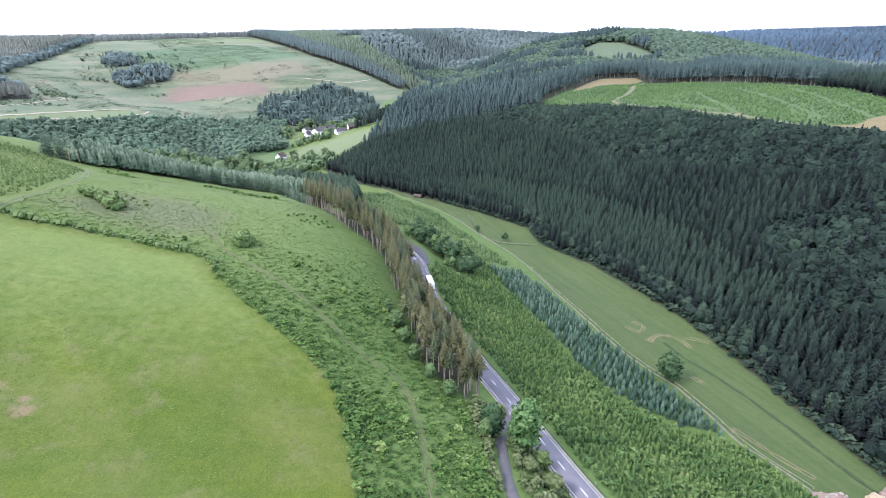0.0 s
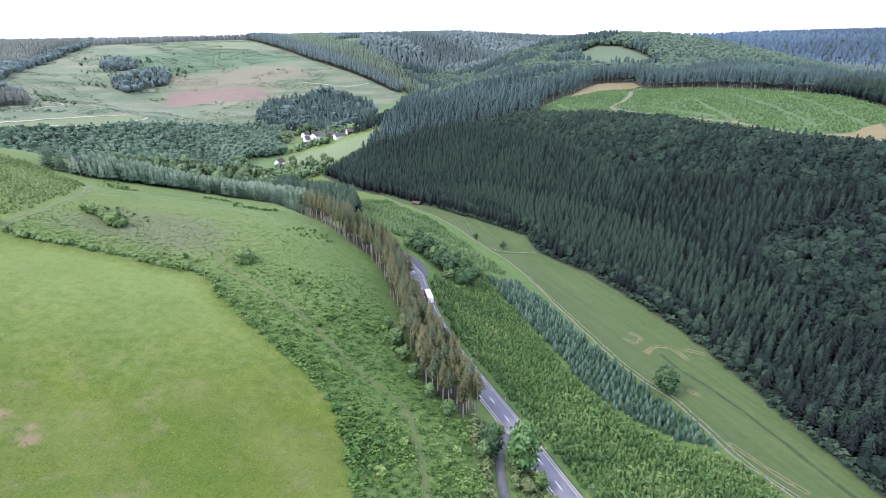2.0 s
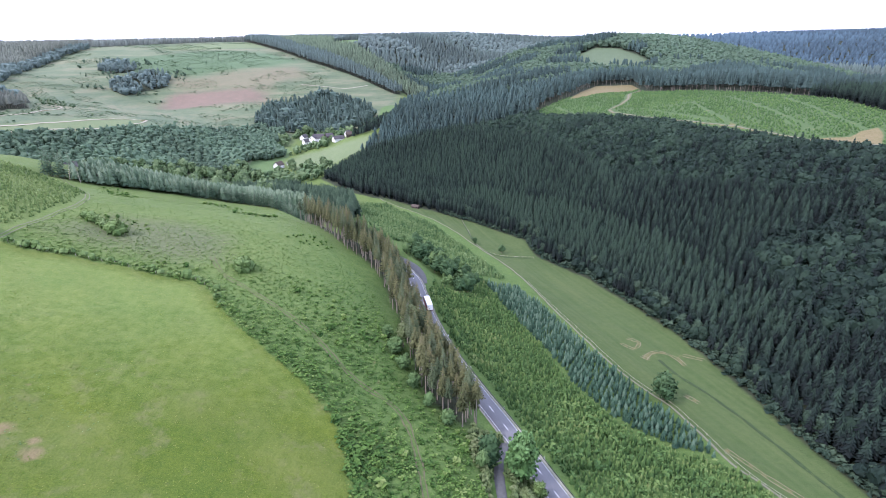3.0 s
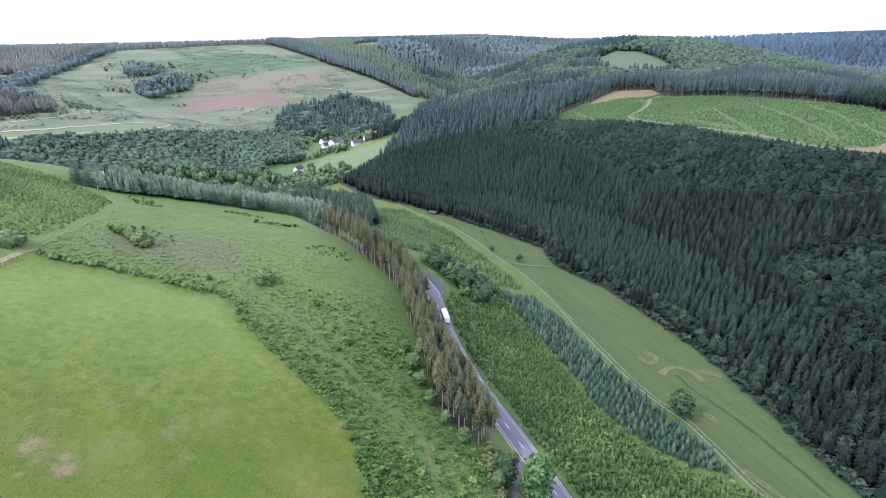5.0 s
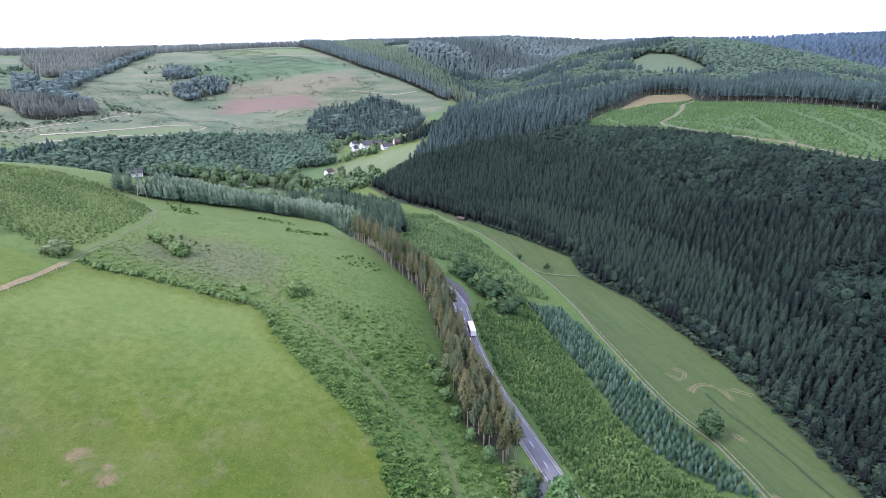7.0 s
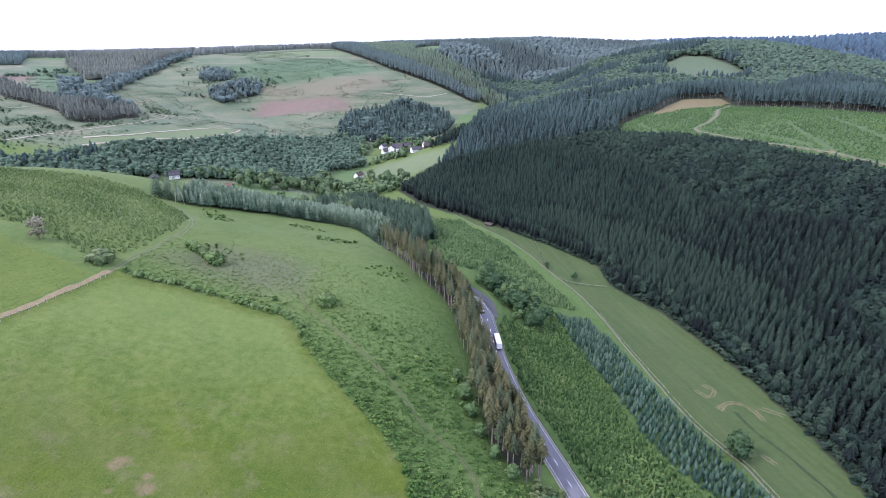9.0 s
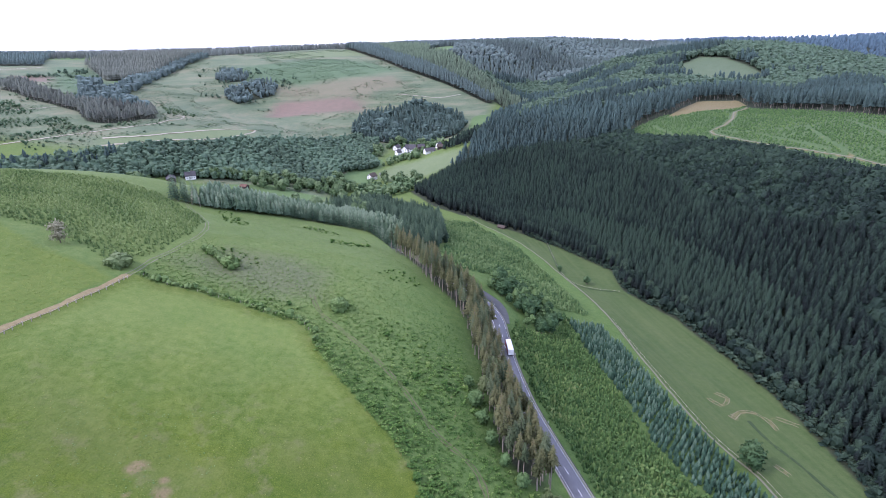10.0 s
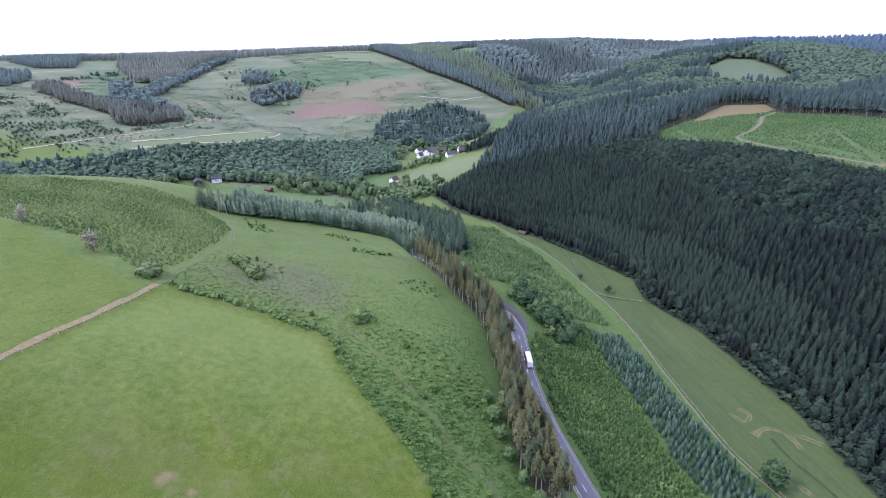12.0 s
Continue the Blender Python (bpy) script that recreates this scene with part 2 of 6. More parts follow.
ASPHALT = plain("worn_grey_asphalt", (0.109, 0.109, 0.119), (0.150, 0.150, 0.160), 0.35, relief=0.004)
PATH_TAR = plain("cracked_side_path_asphalt", (0.061, 0.061, 0.061), (0.102, 0.102, 0.099), 0.5, relief=0.006)
GRAVEL = plain("pale_gravel", (0.177, 0.170, 0.136), (0.286, 0.265, 0.218), 0.7, relief=0.02)
DIRT = plain("ochre_dirt", (0.13, 0.104, 0.05), (0.24, 0.19, 0.098), 0.6, relief=0.03)
TRACK_SOIL = plain("stony_track_soil", (0.1, 0.1, 0.062), (0.175, 0.165, 0.12), 0.5, relief=0.02)
PALE_GRAVEL = plain("pale_quarry_gravel", (0.2, 0.185, 0.135), (0.34, 0.31, 0.235), 0.15, relief=0.03)
RUT_SOIL = plain("brown_rut_soil", (0.06, 0.068, 0.03), (0.135, 0.118, 0.064), 0.25, relief=0.03)
DITCH_GRASS = plain("rank_ditch_grass", (0.018, 0.036, 0.012), (0.04, 0.062, 0.022), 0.5, relief=0.05)
WHITE_PAINT = plain("white_road_paint", (0.6, 0.6, 0.6), (0.82, 0.82, 0.8), 1.2)
STEEL = plain("galvanised_steel", (0.08, 0.085, 0.085), (0.15, 0.155, 0.155), 1.0, 0.45, metal=0.8)
POST_WOOD = plain("pale_weathered_wood", (0.24, 0.215, 0.17), (0.4, 0.365, 0.3), 2.0)
RENDER_WHITE = plain("white_house_render", (0.66, 0.65, 0.62), (0.8, 0.79, 0.77), 0.3)
SLATE = plain("dark_slate_roof", (0.048, 0.044, 0.048), (0.088, 0.082, 0.085), 0.6)
RED_TILE = plain("red_brown_tiles", (0.085, 0.048, 0.036), (0.14, 0.075, 0.056), 0.8)
TIMBER = plain("dark_timber_boards", (0.048, 0.037, 0.031), (0.095, 0.075, 0.061), 0.9)
GREY_ROOF = plain("grey_fibre_cement_roof", (0.136, 0.136, 0.143), (0.218, 0.218, 0.224), 0.5)
GLASS_DARK = plain("dark_window_glass", (0.015, 0.018, 0.022), (0.03, 0.035, 0.04), 1.0, 0.12)
TRUCK_WHITE = plain("white_lorry_panels", (0.72, 0.72, 0.72), (0.84, 0.84, 0.83), 0.3, 0.4)
TRUCK_RED = plain("red_lorry_paint", (0.36, 0.02, 0.025), (0.46, 0.035, 0.04), 0.8, 0.3)
RUBBER = plain("black_rubber", (0.012, 0.012, 0.012), (0.03, 0.03, 0.03), 3.0)


def ground_material():
    """Grass, weeds and bare soil, told apart by how far a place lies inside each kind of land (metres, kept on the mesh)."""
    m, n, l, b = shader("ground_cover", 0.95)
    pos = n.new("ShaderNodeTexCoord").outputs["Object"]
    big, mid, small, fine = (noise_at(n, l, s, 5, 0.62, pos) for s in (0.012, 0.06, 0.35, 1.6))

    def tone(fac, dark, light, lo=0.32, hi=0.68):
        return ramp(n, l, fac, (lo, dark), (hi, light))

    def mottled(a, b2, c, d):
        base = blend(n, l, 0.5, tone(big, a, b2), tone(mid, a, b2))
        return blend(n, l, 0.5, base, blend(n, l, 0.55, tone(small, c, d, 0.36, 0.64), tone(fine, c, d, 0.36, 0.64)))

    def over(below, name, colour, edge=1.5, wobble=5.0):
        a = n.new("ShaderNodeAttribute")
        a.attribute_name = name
        d = arith(n, l, "ADD", a.outputs["Fac"], arith(n, l, "MULTIPLY", arith(n, l, "SUBTRACT", small, 0.5), wobble))
        r = n.new("ShaderNodeMapRange")
        r.inputs["From Min"].default_value, r.inputs["From Max"].default_value = -edge, edge
        l.new(d, r.inputs["Value"])
        return blend(n, l, r.outputs["Result"], below, colour)

    c = mottled((0.044, 0.094, 0.018), (0.08, 0.13, 0.03), (0.03, 0.07, 0.012), (0.112, 0.150, 0.044))
    c = over(c, "hill_grass", mottled((0.062, 0.108, 0.022), (0.106, 0.144, 0.036), (0.048, 0.088, 0.016), (0.136, 0.164, 0.054)), 30, 45)
    c = over(c, "withered", mottled((0.07, 0.094, 0.036), (0.105, 0.118, 0.054), (0.058, 0.082, 0.03), (0.125, 0.13, 0.07)), 8, 20)
    level = n.new("ShaderNodeMapping")
    level.inputs["Scale"].default_value = (0.008, 0.008, 0.16)
    l.new(pos, level.inputs["Vector"])
    streak = noise_at(n, l, 1.0, 5, 0.65, level.outputs["Vector"])
    heath = mottled((0.066, 0.108, 0.056), (0.150, 0.158, 0.092), (0.042, 0.078, 0.04), (0.185, 0.178, 0.108))
    c = over(c, "heath", blend(n, l, 0.5, heath, ramp(n, l, streak, (0.38, (0.05, 0.088, 0.048)), (0.5, (0.1, 0.128, 0.07)), (0.62, (0.175, 0.166, 0.104)))), 20, 60)
    c = over(c, "pale_band", mottled((0.093, 0.127, 0.059), (0.130, 0.158, 0.074), (0.081, 0.118, 0.053), (0.143, 0.167, 0.081)), 10, 40)
    c = over(c, "green_band", mottled((0.06, 0.104, 0.05), (0.088, 0.13, 0.064), (0.046, 0.086, 0.04), (0.104, 0.145, 0.076)), 14, 60)
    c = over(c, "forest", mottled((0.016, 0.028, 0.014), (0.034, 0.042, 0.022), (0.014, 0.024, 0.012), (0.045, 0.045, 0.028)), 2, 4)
    c = over(c, "meadow", mottled((0.060, 0.092, 0.046), (0.088, 0.114, 0.060), (0.050, 0.080, 0.040), (0.100, 0.122, 0.068)), 6, 16)
    along = n.new("ShaderNodeMapping")
    along.inputs["Rotation"].default_value = (0, 0, radians(-18))
    l.new(pos, along.inputs["Vector"])
    swath = n.new("ShaderNodeMapping")
    swath.inputs["Scale"].default_value = (0.35, 0.012, 0.05)
    l.new(along.outputs["Vector"], swath.inputs["Vector"])
    c = over(c, "mown", blend(n, l, 0.4, mottled((0.034, 0.064, 0.015), (0.064, 0.092, 0.027), (0.018, 0.042, 0.009), (0.09, 0.11, 0.038)), ramp(n, l, noise_at(n, l, 1.0, 3, 0.5, swath.outputs["Vector"]), (0.3, (0.027, 0.057, 0.014)), (0.7, (0.075, 0.094, 0.034)))), 1.2, 3)
    c = over(c, "far_pasture", mottled((0.066, 0.118, 0.040), (0.098, 0.148, 0.054), (0.058, 0.105, 0.036), (0.11, 0.155, 0.06)), 2, 3)
    c = over(c, "pasture", mottled((0.062, 0.106, 0.015), (0.112, 0.142, 0.024), (0.046, 0.088, 0.012), (0.130, 0.152, 0.034)), 2, 3)
    def hay_tones(fac, lo, hi):
        return tone(fac, (0.025, 0.066, 0.002), (0.08, 0.108, 0.004), lo, hi)

    hay = blend(n, l, 0.5, hay_tones(big, 0.42, 0.6), hay_tones(mid, 0.4, 0.62))
    hay = blend(n, l, 0.45, hay, blend(n, l, 0.5, tone(small, (0.025, 0.06, 0.003), (0.105, 0.13, 0.016), 0.38, 0.62), tone(fine, (0.02, 0.052, 0.003), (0.115, 0.136, 0.02), 0.38, 0.62)))
    seed = n.new("ShaderNodeMapRange")
    seed.inputs["From Min"].default_value, seed.inputs["From Max"].default_value, seed.inputs["To Max"].default_value = 0.54, 0.72, 0.8
    l.new(noise_at(n, l, 0.11, 6, 0.7, pos), seed.inputs["Value"])
    grain = noise_at(n, l, 3.6, 3, 0.7, pos)
    hay = blend(n, l, 0.35, hay, tone(grain, (0.014, 0.04, 0.002), (0.125, 0.148, 0.022), 0.36, 0.64))
    drift = n.new("ShaderNodeMapRange")
    drift.inputs["From Min"].default_value, drift.inputs["From Max"].default_value, drift.inputs["To Max"].default_value = 0.47, 0.66, 0.62
    l.new(noise_at(n, l, 0.034, 5, 0.6, pos), drift.inputs["Value"])
    hay = blend(n, l, drift.outputs["Result"], hay, mottled((0.072, 0.1, 0.016), (0.108, 0.124, 0.03), (0.055, 0.084, 0.012), (0.135, 0.142, 0.044)))
    hay = blend(n, l, seed.outputs["Result"], hay, mottled((0.1, 0.104, 0.036), (0.134, 0.126, 0.052), (0.078, 0.092, 0.028), (0.16, 0.148, 0.066)))
    c = over(c, "field", hay, 1.0, 3)
    # upper hay paler: seed heads, with grazing light and haze put into the colour
    c = over(c, "upper_hay", mottled((0.07, 0.122, 0.018), (0.13, 0.162, 0.034), (0.056, 0.106, 0.016), (0.158, 0.178, 0.058)), 30, 60)
    c = over(c, "clearing", mottled((0.044, 0.082, 0.026), (0.064, 0.102, 0.034), (0.038, 0.074, 0.022), (0.08, 0.112, 0.042)), 3, 6)
    c = over(c, "brown_soil", mottled((0.1, 0.112, 0.062), (0.165, 0.14, 0.092), (0.085, 0.105, 0.055), (0.185, 0.15, 0.105)), 16, 60)
    c = over(c, "red_soil", mottled((0.105, 0.087, 0.062), (0.180, 0.118, 0.093), (0.093, 0.093, 0.059), (0.192, 0.130, 0.105)), 12, 40)
    c = over(c, "bare", mottled((0.118, 0.096, 0.042), (0.165, 0.126, 0.06), (0.09, 0.086, 0.034), (0.195, 0.155, 0.08)), 0.7, 1.6)
    l.new(c, b.inputs["Base Color"])
    bump(n, l, b, arith(n, l, "ADD", small, arith(n, l, "MULTIPLY", fine, 0.5)), 0.7, 0.5)
    return m


GROUND = ground_material()


# ---- making meshes ----
def mesh_object(name, verts, faces, material, parent=None, label="", tone=None, smooth=False):
    """One mesh object from arrays of corners and of triangles or quads."""
    verts, faces = np.asarray(verts, np.float32), np.asarray(faces, np.int32)
    me = bpy.data.meshes.new(name)
    k = faces.shape[1]
    me.vertices.add(len(verts))
    me.vertices.foreach_set("co", verts.ravel())
    me.loops.add(faces.size)
    me.loops.foreach_set("vertex_index", faces.ravel())
    me.polygons.add(len(faces))
    me.polygons.foreach_set("loop_start", np.arange(0, faces.size, k, dtype=np.int32))
    me.polygons.foreach_set("use_smooth", np.full(len(faces), smooth))
    me.update(calc_edges=True)
    me.validate()
    if tone is not None:
        me.attributes.new("tone", "FLOAT", "POINT").data.foreach_set("value", np.asarray(tone, np.float32))
    me.materials.append(material)
    ob = new(name, me)
    if parent is not None:
        ob.parent = parent
    if label:
        tagged(ob, label)
    return ob


def part(name, bm, material, parent, label=""):
    me = bpy.data.meshes.new(name)
    bm.to_mesh(me)
    bm.free()
    me.materials.append(material)
    ob = new(name, me)
    ob.parent = parent
    if label:
        tagged(ob, label)
    return ob


def empty(name, m, label, category, group=""):
    ob = new(name)
    ob.matrix_basis = m
    return tagged(ob, label, category, group)


def inside(poly, x, y):
    hit = np.zeros(np.shape(x), bool)
    for (ax, ay), (bx, by) in zip(poly, poly[1:] + poly[:1]):
        if ay == by:
            continue
        hit ^= ((ay > y) != (by > y)) & (x < (bx - ax) * (y - ay) / (by - ay) + ax)
    return hit


def line_gap(line, x, y, closed=False):
    """Distance of places from a line of bends."""
    best = np.full(np.shape(x), 1e9)
    for (ax, ay), (bx, by) in zip(line, line[1:] + (line[:1] if closed else [])):
        dx, dy = bx - ax, by - ay
        u = np.clip(((x - ax) * dx + (y - ay) * dy) / (dx * dx + dy * dy + 1e-9), 0, 1)
        best = np.minimum(best, np.hypot(x - ax - u * dx, y - ay - u * dy))
    return best


def depth_in(polys, x, y):
    """Metres inside the nearest of the outlines (minus: outside)."""
    best = np.full(np.shape(x), -1e9)
    for poly in polys:
        d = line_gap(poly, x, y, True)
        best = np.maximum(best, np.where(inside(poly, x, y), d, -d))
    return best


def glide(line, step):
    """Even steps along a smooth curve through the bends; each bend holds two or three numbers."""
    p = np.array(line, float)
    out = []
    for i in range(len(p) - 1):
        a, b, c, d = p[max(i - 1, 0)], p[i], p[i + 1], p[min(i + 2, len(p) - 1)]
        k = max(2, int(np.linalg.norm((c - b)[:2]) / step))
        for u in np.arange(k) / k:
            out.append(0.5 * (2 * b + (c - a) * u + (2 * a - 5 * b + 4 * c - d) * u**2 + (3 * b - a - 3 * c + d) * u**3))
    out.append(p[-1])
    return np.array(out)


# ---- the plan: outlines of the kinds of land ----
HAY_FIELD = [(-164, 192), (-150, 191), (-139, 193), (-123, 193), (-108, 190.5), (-93, 189.5), (-86, 186), (-80, 177), (-68, 162.5), (-52, 148), (-38, 137), (-29, 125), (-25, 115), (-21, 101),
             (-18, 88), (-8, 60), (10, 20), (30, -40), (-60, -120), (-172, -60), (-170, 60), (-168, 121), (-166, 160)]
WEST_PASTURE = [(-172, 60), (-171, 121), (-168, 160), (-168, 184), (-178, 188), (-205, 191), (-237, 203), (-262, 203), (-330, 170), (-300, 60)]
FIR_BLOCK = [(-349, 287), (-297, 296), (-265, 316), (-237, 316), (-200, 296), (-180, 272), (-171, 246), (-170, 213), (-173, 198), (-181, 196), (-194, 202),
             (-219, 208), (-239, 207), (-262, 207), (-340, 175), (-420, 230)]
VALLEY_MEADOW = [(160, 40), (122, 144), (110, 168), (101, 200), (87, 231), (72, 286), (59, 352), (33, 430), (-8, 515), (-54, 580), (-70, 610), (-52, 590), (-2, 536),
                 (35, 495), (72, 442), (75, 406), (105, 355), (130, 272), (139, 228), (144, 189), (152, 150), (195, 50)]
HILL_MEADOW = [(-231, 789), (-210, 838), (-150, 836), (-103, 824), (-96, 800), (-102, 770), (-151, 752), (-190, 752)]
HAMLET_MEADOWS = [[(-143, 988), (-128, 1100), (-123, 1186), (-62, 1285), (-60, 1240), (-85, 1090), (-78, 940), (-122, 906)],
                  [(-262, 728), (-270, 800), (-268, 860), (-240, 880), (-228, 830), (-232, 789), (-222, 740)],
                  [(-240, 700), (-180, 745), (-160, 720), (-200, 680)], [(-225, 885), (-225, 930), (-180, 930), (-175, 880)]]
FARM_PASTURE = [(-250, 640), (-330, 655), (-405, 612), (-440, 560), (-400, 500), (-300, 440), (-250, 390), (-228, 420), (-245, 520)]
ROW_WOOD = [(-88, 326), (-70, 301), (-51, 271), (-33, 250), (-21, 213), (-12, 173), (-7, 150), (3, 142), (11, 141), (12, 155), (2, 182), (-6, 212), (-13, 242),
            (-20, 266), (-34, 282), (-56, 302), (-78, 330)]
ROAD_THICKET = [(0, 268), (12, 268), (22, 300), (12, 326), (-18, 336), (-24, 306), (-8, 292)]
YOUNG_WOOD = [(60, 80), (40, 118), (33, 136), (26, 154), (19, 174), (7, 198), (-1, 228), (-6, 255), (-4, 268), (14, 270), (24, 300), (20, 328), (44, 342), (46, 330), (27, 312), (36, 275), (49, 240), (58, 204),
              (70, 180), (90, 169), (109, 164), (121, 142), (150, 50)]
NORTH_YOUNG_WOOD = [(-100, 535), (-76, 470), (-60, 400), (-58, 352), (-40, 322), (-20, 338), (14, 328), (44, 345), (24, 415), (-12, 500), (-58, 575), (-85, 575)]
BLUE_STRIP = [(28, 312), (38, 274), (51, 240), (60, 205), (72, 182), (90, 172), (107, 169), (99, 194), (90, 209), (84, 228), (77, 248), (68, 275), (58, 309), (48, 330)]
RIDGE_BLOCK = [(-216, 318), (-196, 342), (-172, 380), (-140, 398), (-97, 386), (-88, 392), (-110, 430), (-160, 455), (-205, 430), (-230, 370)]
DARK_BLOCK = [(-88, 368), (-64, 356), (-62, 400), (-78, 470), (-102, 540), (-90, 575), (-130, 610), (-190, 640), (-220, 560), (-150, 480), (-105, 430)]
PLANTED_CLEARING = [(141, 785), (182, 814), (266, 855), (304, 885), (340, 800), (372, 722), (412, 640), (424, 594), (412, 500), (400, 420), (360, 372), (330, 392), (306, 430), (288, 458), (268, 505), (246, 545), (232, 588),
                    (206, 638), (172, 682), (140, 720), (128, 750)]
BARE_FIELD = [(180, 800), (203, 836), (252, 927), (310, 930), (312, 890), (276, 859), (211, 812)]
HILL_CLEARING = [(272, 1120), (300, 1265), (348, 1310), (390, 1275), (410, 1210), (422, 1130), (378, 1048), (312, 1070)]
RED_CUT = [(-525, 1053), (-539, 1133), (-523, 1150), (-459, 1162), (-383, 1164), (-348, 1135), (-335, 1100), (-430, 1082), (-475, 1072)]
BROWN_CUT = [(-509, 1224), (-465, 1254), (-393, 1284), (-328, 1322), (-294, 1276), (-281, 1250), (-342, 1196), (-337, 1133), (-383, 1168), (-531, 1168), (-563, 1191), (-554, 1217)]
PALE_BAND = [(-760, 1560), (-731, 1649), (-629, 1768), (-561, 1757), (-471, 1604), (-597, 1532), (-690, 1495)]
GREEN_BAND = [(-642, 1215), (-519, 1233), (-492, 1258), (-373, 1315), (-334, 1379), (-418, 1474), (-557, 1513), (-677, 1414), (-744, 1357)]
GREEN_FIELD = [(-1212, 1304), (-1136, 1329), (-867, 1061), (-770, 960), (-770, 880), (-886, 955), (-1010, 1075)]
TERRACE = [(-549, 635), (-563, 656), (-526, 686), (-485, 792), (-437, 832), (-423, 789), (-439, 742), (-488, 667), (-521, 631)]
FAR_LIT_FIELD = [(-306, 1690), (-243, 1719), (-256, 1923), (-299, 1870), (-318, 1753)]
LEFT_FIELDS = [[(-1345, 1432), (-1224, 1453), (-1303, 1611), (-1461, 1560)], [(-884, 1082), (-864, 1066), (-838, 1100), (-860, 1130)]]
PINK_FIELD = [(-1017, 990), (-967, 1028), (-1057, 1130), (-1112, 1088)]
SLOPE_TRAIL = [(-95, 214), (-85, 200), (-62, 182), (-42, 164), (-29, 149), (-16, 141), (-10, 133), (-6, 118), (-3, 99), (2, 70)]
CROSS_TRAIL = [(-152, 300), (-120, 285), (-84, 262), (-56, 235), (-36, 205), (-26, 175), (-20, 150)]
FARM_TRACK = [(-226, 322), (-212, 308), (-197, 294), (-178, 271), (-168, 250), (-166, 228), (-166, 206), (-165, 190)]
DIRT_TRACK = [(-165, 190), (-166, 164), (-168, 140), (-169, 121), (-171, 60)]
MEADOW_TRACK = [(-68, 600), (-56, 580), (-11, 518), (32, 432), (59, 354), (72, 287), (87, 231), (102, 201), (110, 168), (122, 145), (165, 30)]
TERRACE_TRACKS = [[(-669, 591), (-649, 613), (-622, 641), (-584, 682), (-562, 722), (-553, 760), (-558, 793), (-555, 820), (-570, 853), (-588, 849)],
                  [(-559, 654), (-521, 679), (-499, 725), (-477, 778), (-460, 806), (-430, 826)], [(-546, 632), (-507, 659), (-482, 697), (-443, 749), (-426, 796), (-430, 826)],
                  [(-1250, 1120), (-1234, 1157), (-1215, 1218), (-1207, 1270)], [(-790, 700), (-775, 718), (-758, 742), (-748, 763), (-735, 810)],
                  [(-291, 1205), (-240, 1225), (-201, 1247), (-165, 1310)]]
CLEARING_TRACKS = [[(306, 873), (274, 822), (251, 758), (231, 721), (211, 702), (211, 684), (222, 659), (238, 618), (252, 588), (266, 563), (284, 530), (310, 470), (345, 420)]]
PLANT_LANES = [[(211, 702), (241, 675), (276, 667), (310, 670), (353, 685), (395, 660), (420, 627)], [(298, 666), (288, 596), (285, 540)], [(247, 660), (262, 614), (276, 565)], [(345, 668), (335, 548), (330, 490)], [(385, 640), (372, 540), (360, 460)], [(159, 772), (174, 710)]]
TURNING_PLACE = [(306, 461), (322, 466), (338, 456), (355, 468), (371, 471), (362, 452), (339, 422), (322, 440)]
WITHERED = [(-160, 214), (-140, 209), (-110, 206), (-92, 214), (-96, 236), (-118, 246), (-146, 240)]
BARE_SPOTS = [(-99, 101, 2.2), (-97, 103, 1.4), (-88, 96, 2.2), (-90, 100, 1.2), (-95, 93, 1.0), (-105, 111, 1.0), (-103, 117, 0.8), (105, 247, 0.6), (114, 211, 0.5)]
MUD_TRACKS = [[(98, 262), (103, 256)], [(103, 268), (108, 264), (105, 258)], [(105, 246), (110, 252), (117, 253), (122, 247), (123, 240)], [(104, 249), (107, 246)], [(126, 250), (134, 243)], [(112, 176), (120, 163), (128, 150)], [(112, 214), (116, 208)]]
DARK_RUTS = [[(112, 246), (116, 232), (124, 214), (132, 190), (140, 160), (150, 130)], [(20, 512), (26, 470), (30, 442), (43, 412), (73, 402)]]
DITCH = [(20, 512), (26, 470), (30, 442), (43, 412), (73, 402)]
ROAD = [(150, -120, 29), (92, -20, 30), (62, 45, 31), (46, 88, 31.8), (34, 117, 32.2), (27.5, 134, 32.4), (20.5, 152, 32.6), (12.6, 171, 33), (2.8, 196, 33.8), (-5.4, 225, 34.6),
        (-10.4, 250, 35.2), (-14.5, 268, 35.6), (-22, 283, 36), (-36, 297, 36.2), (-56, 316, 36), (-80, 345, 34), (-110, 400, 29)]
SIDE_PATH = [(20.6, 142.5, 32.6), (18.6, 137.5, 33.6), (16.6, 129, 36.0), (16, 120, 38), (16, 109, 39.6), (17, 98, 41), (22, 70, 42.5), (36, 30, 44)]
LAYBY = [(-9.5, 262, 35.3), (-10.5, 272, 35.55), (-14, 283, 35.85), (-20, 292, 36.05), (-28, 301, 36.2), (-37, 308, 36.25)]
ROAD_LINE, PATH_LINE, LAYBY_LINE = glide(ROAD, 3.0), glide(SIDE_PATH, 2.5), glide(LAYBY, 2.0)


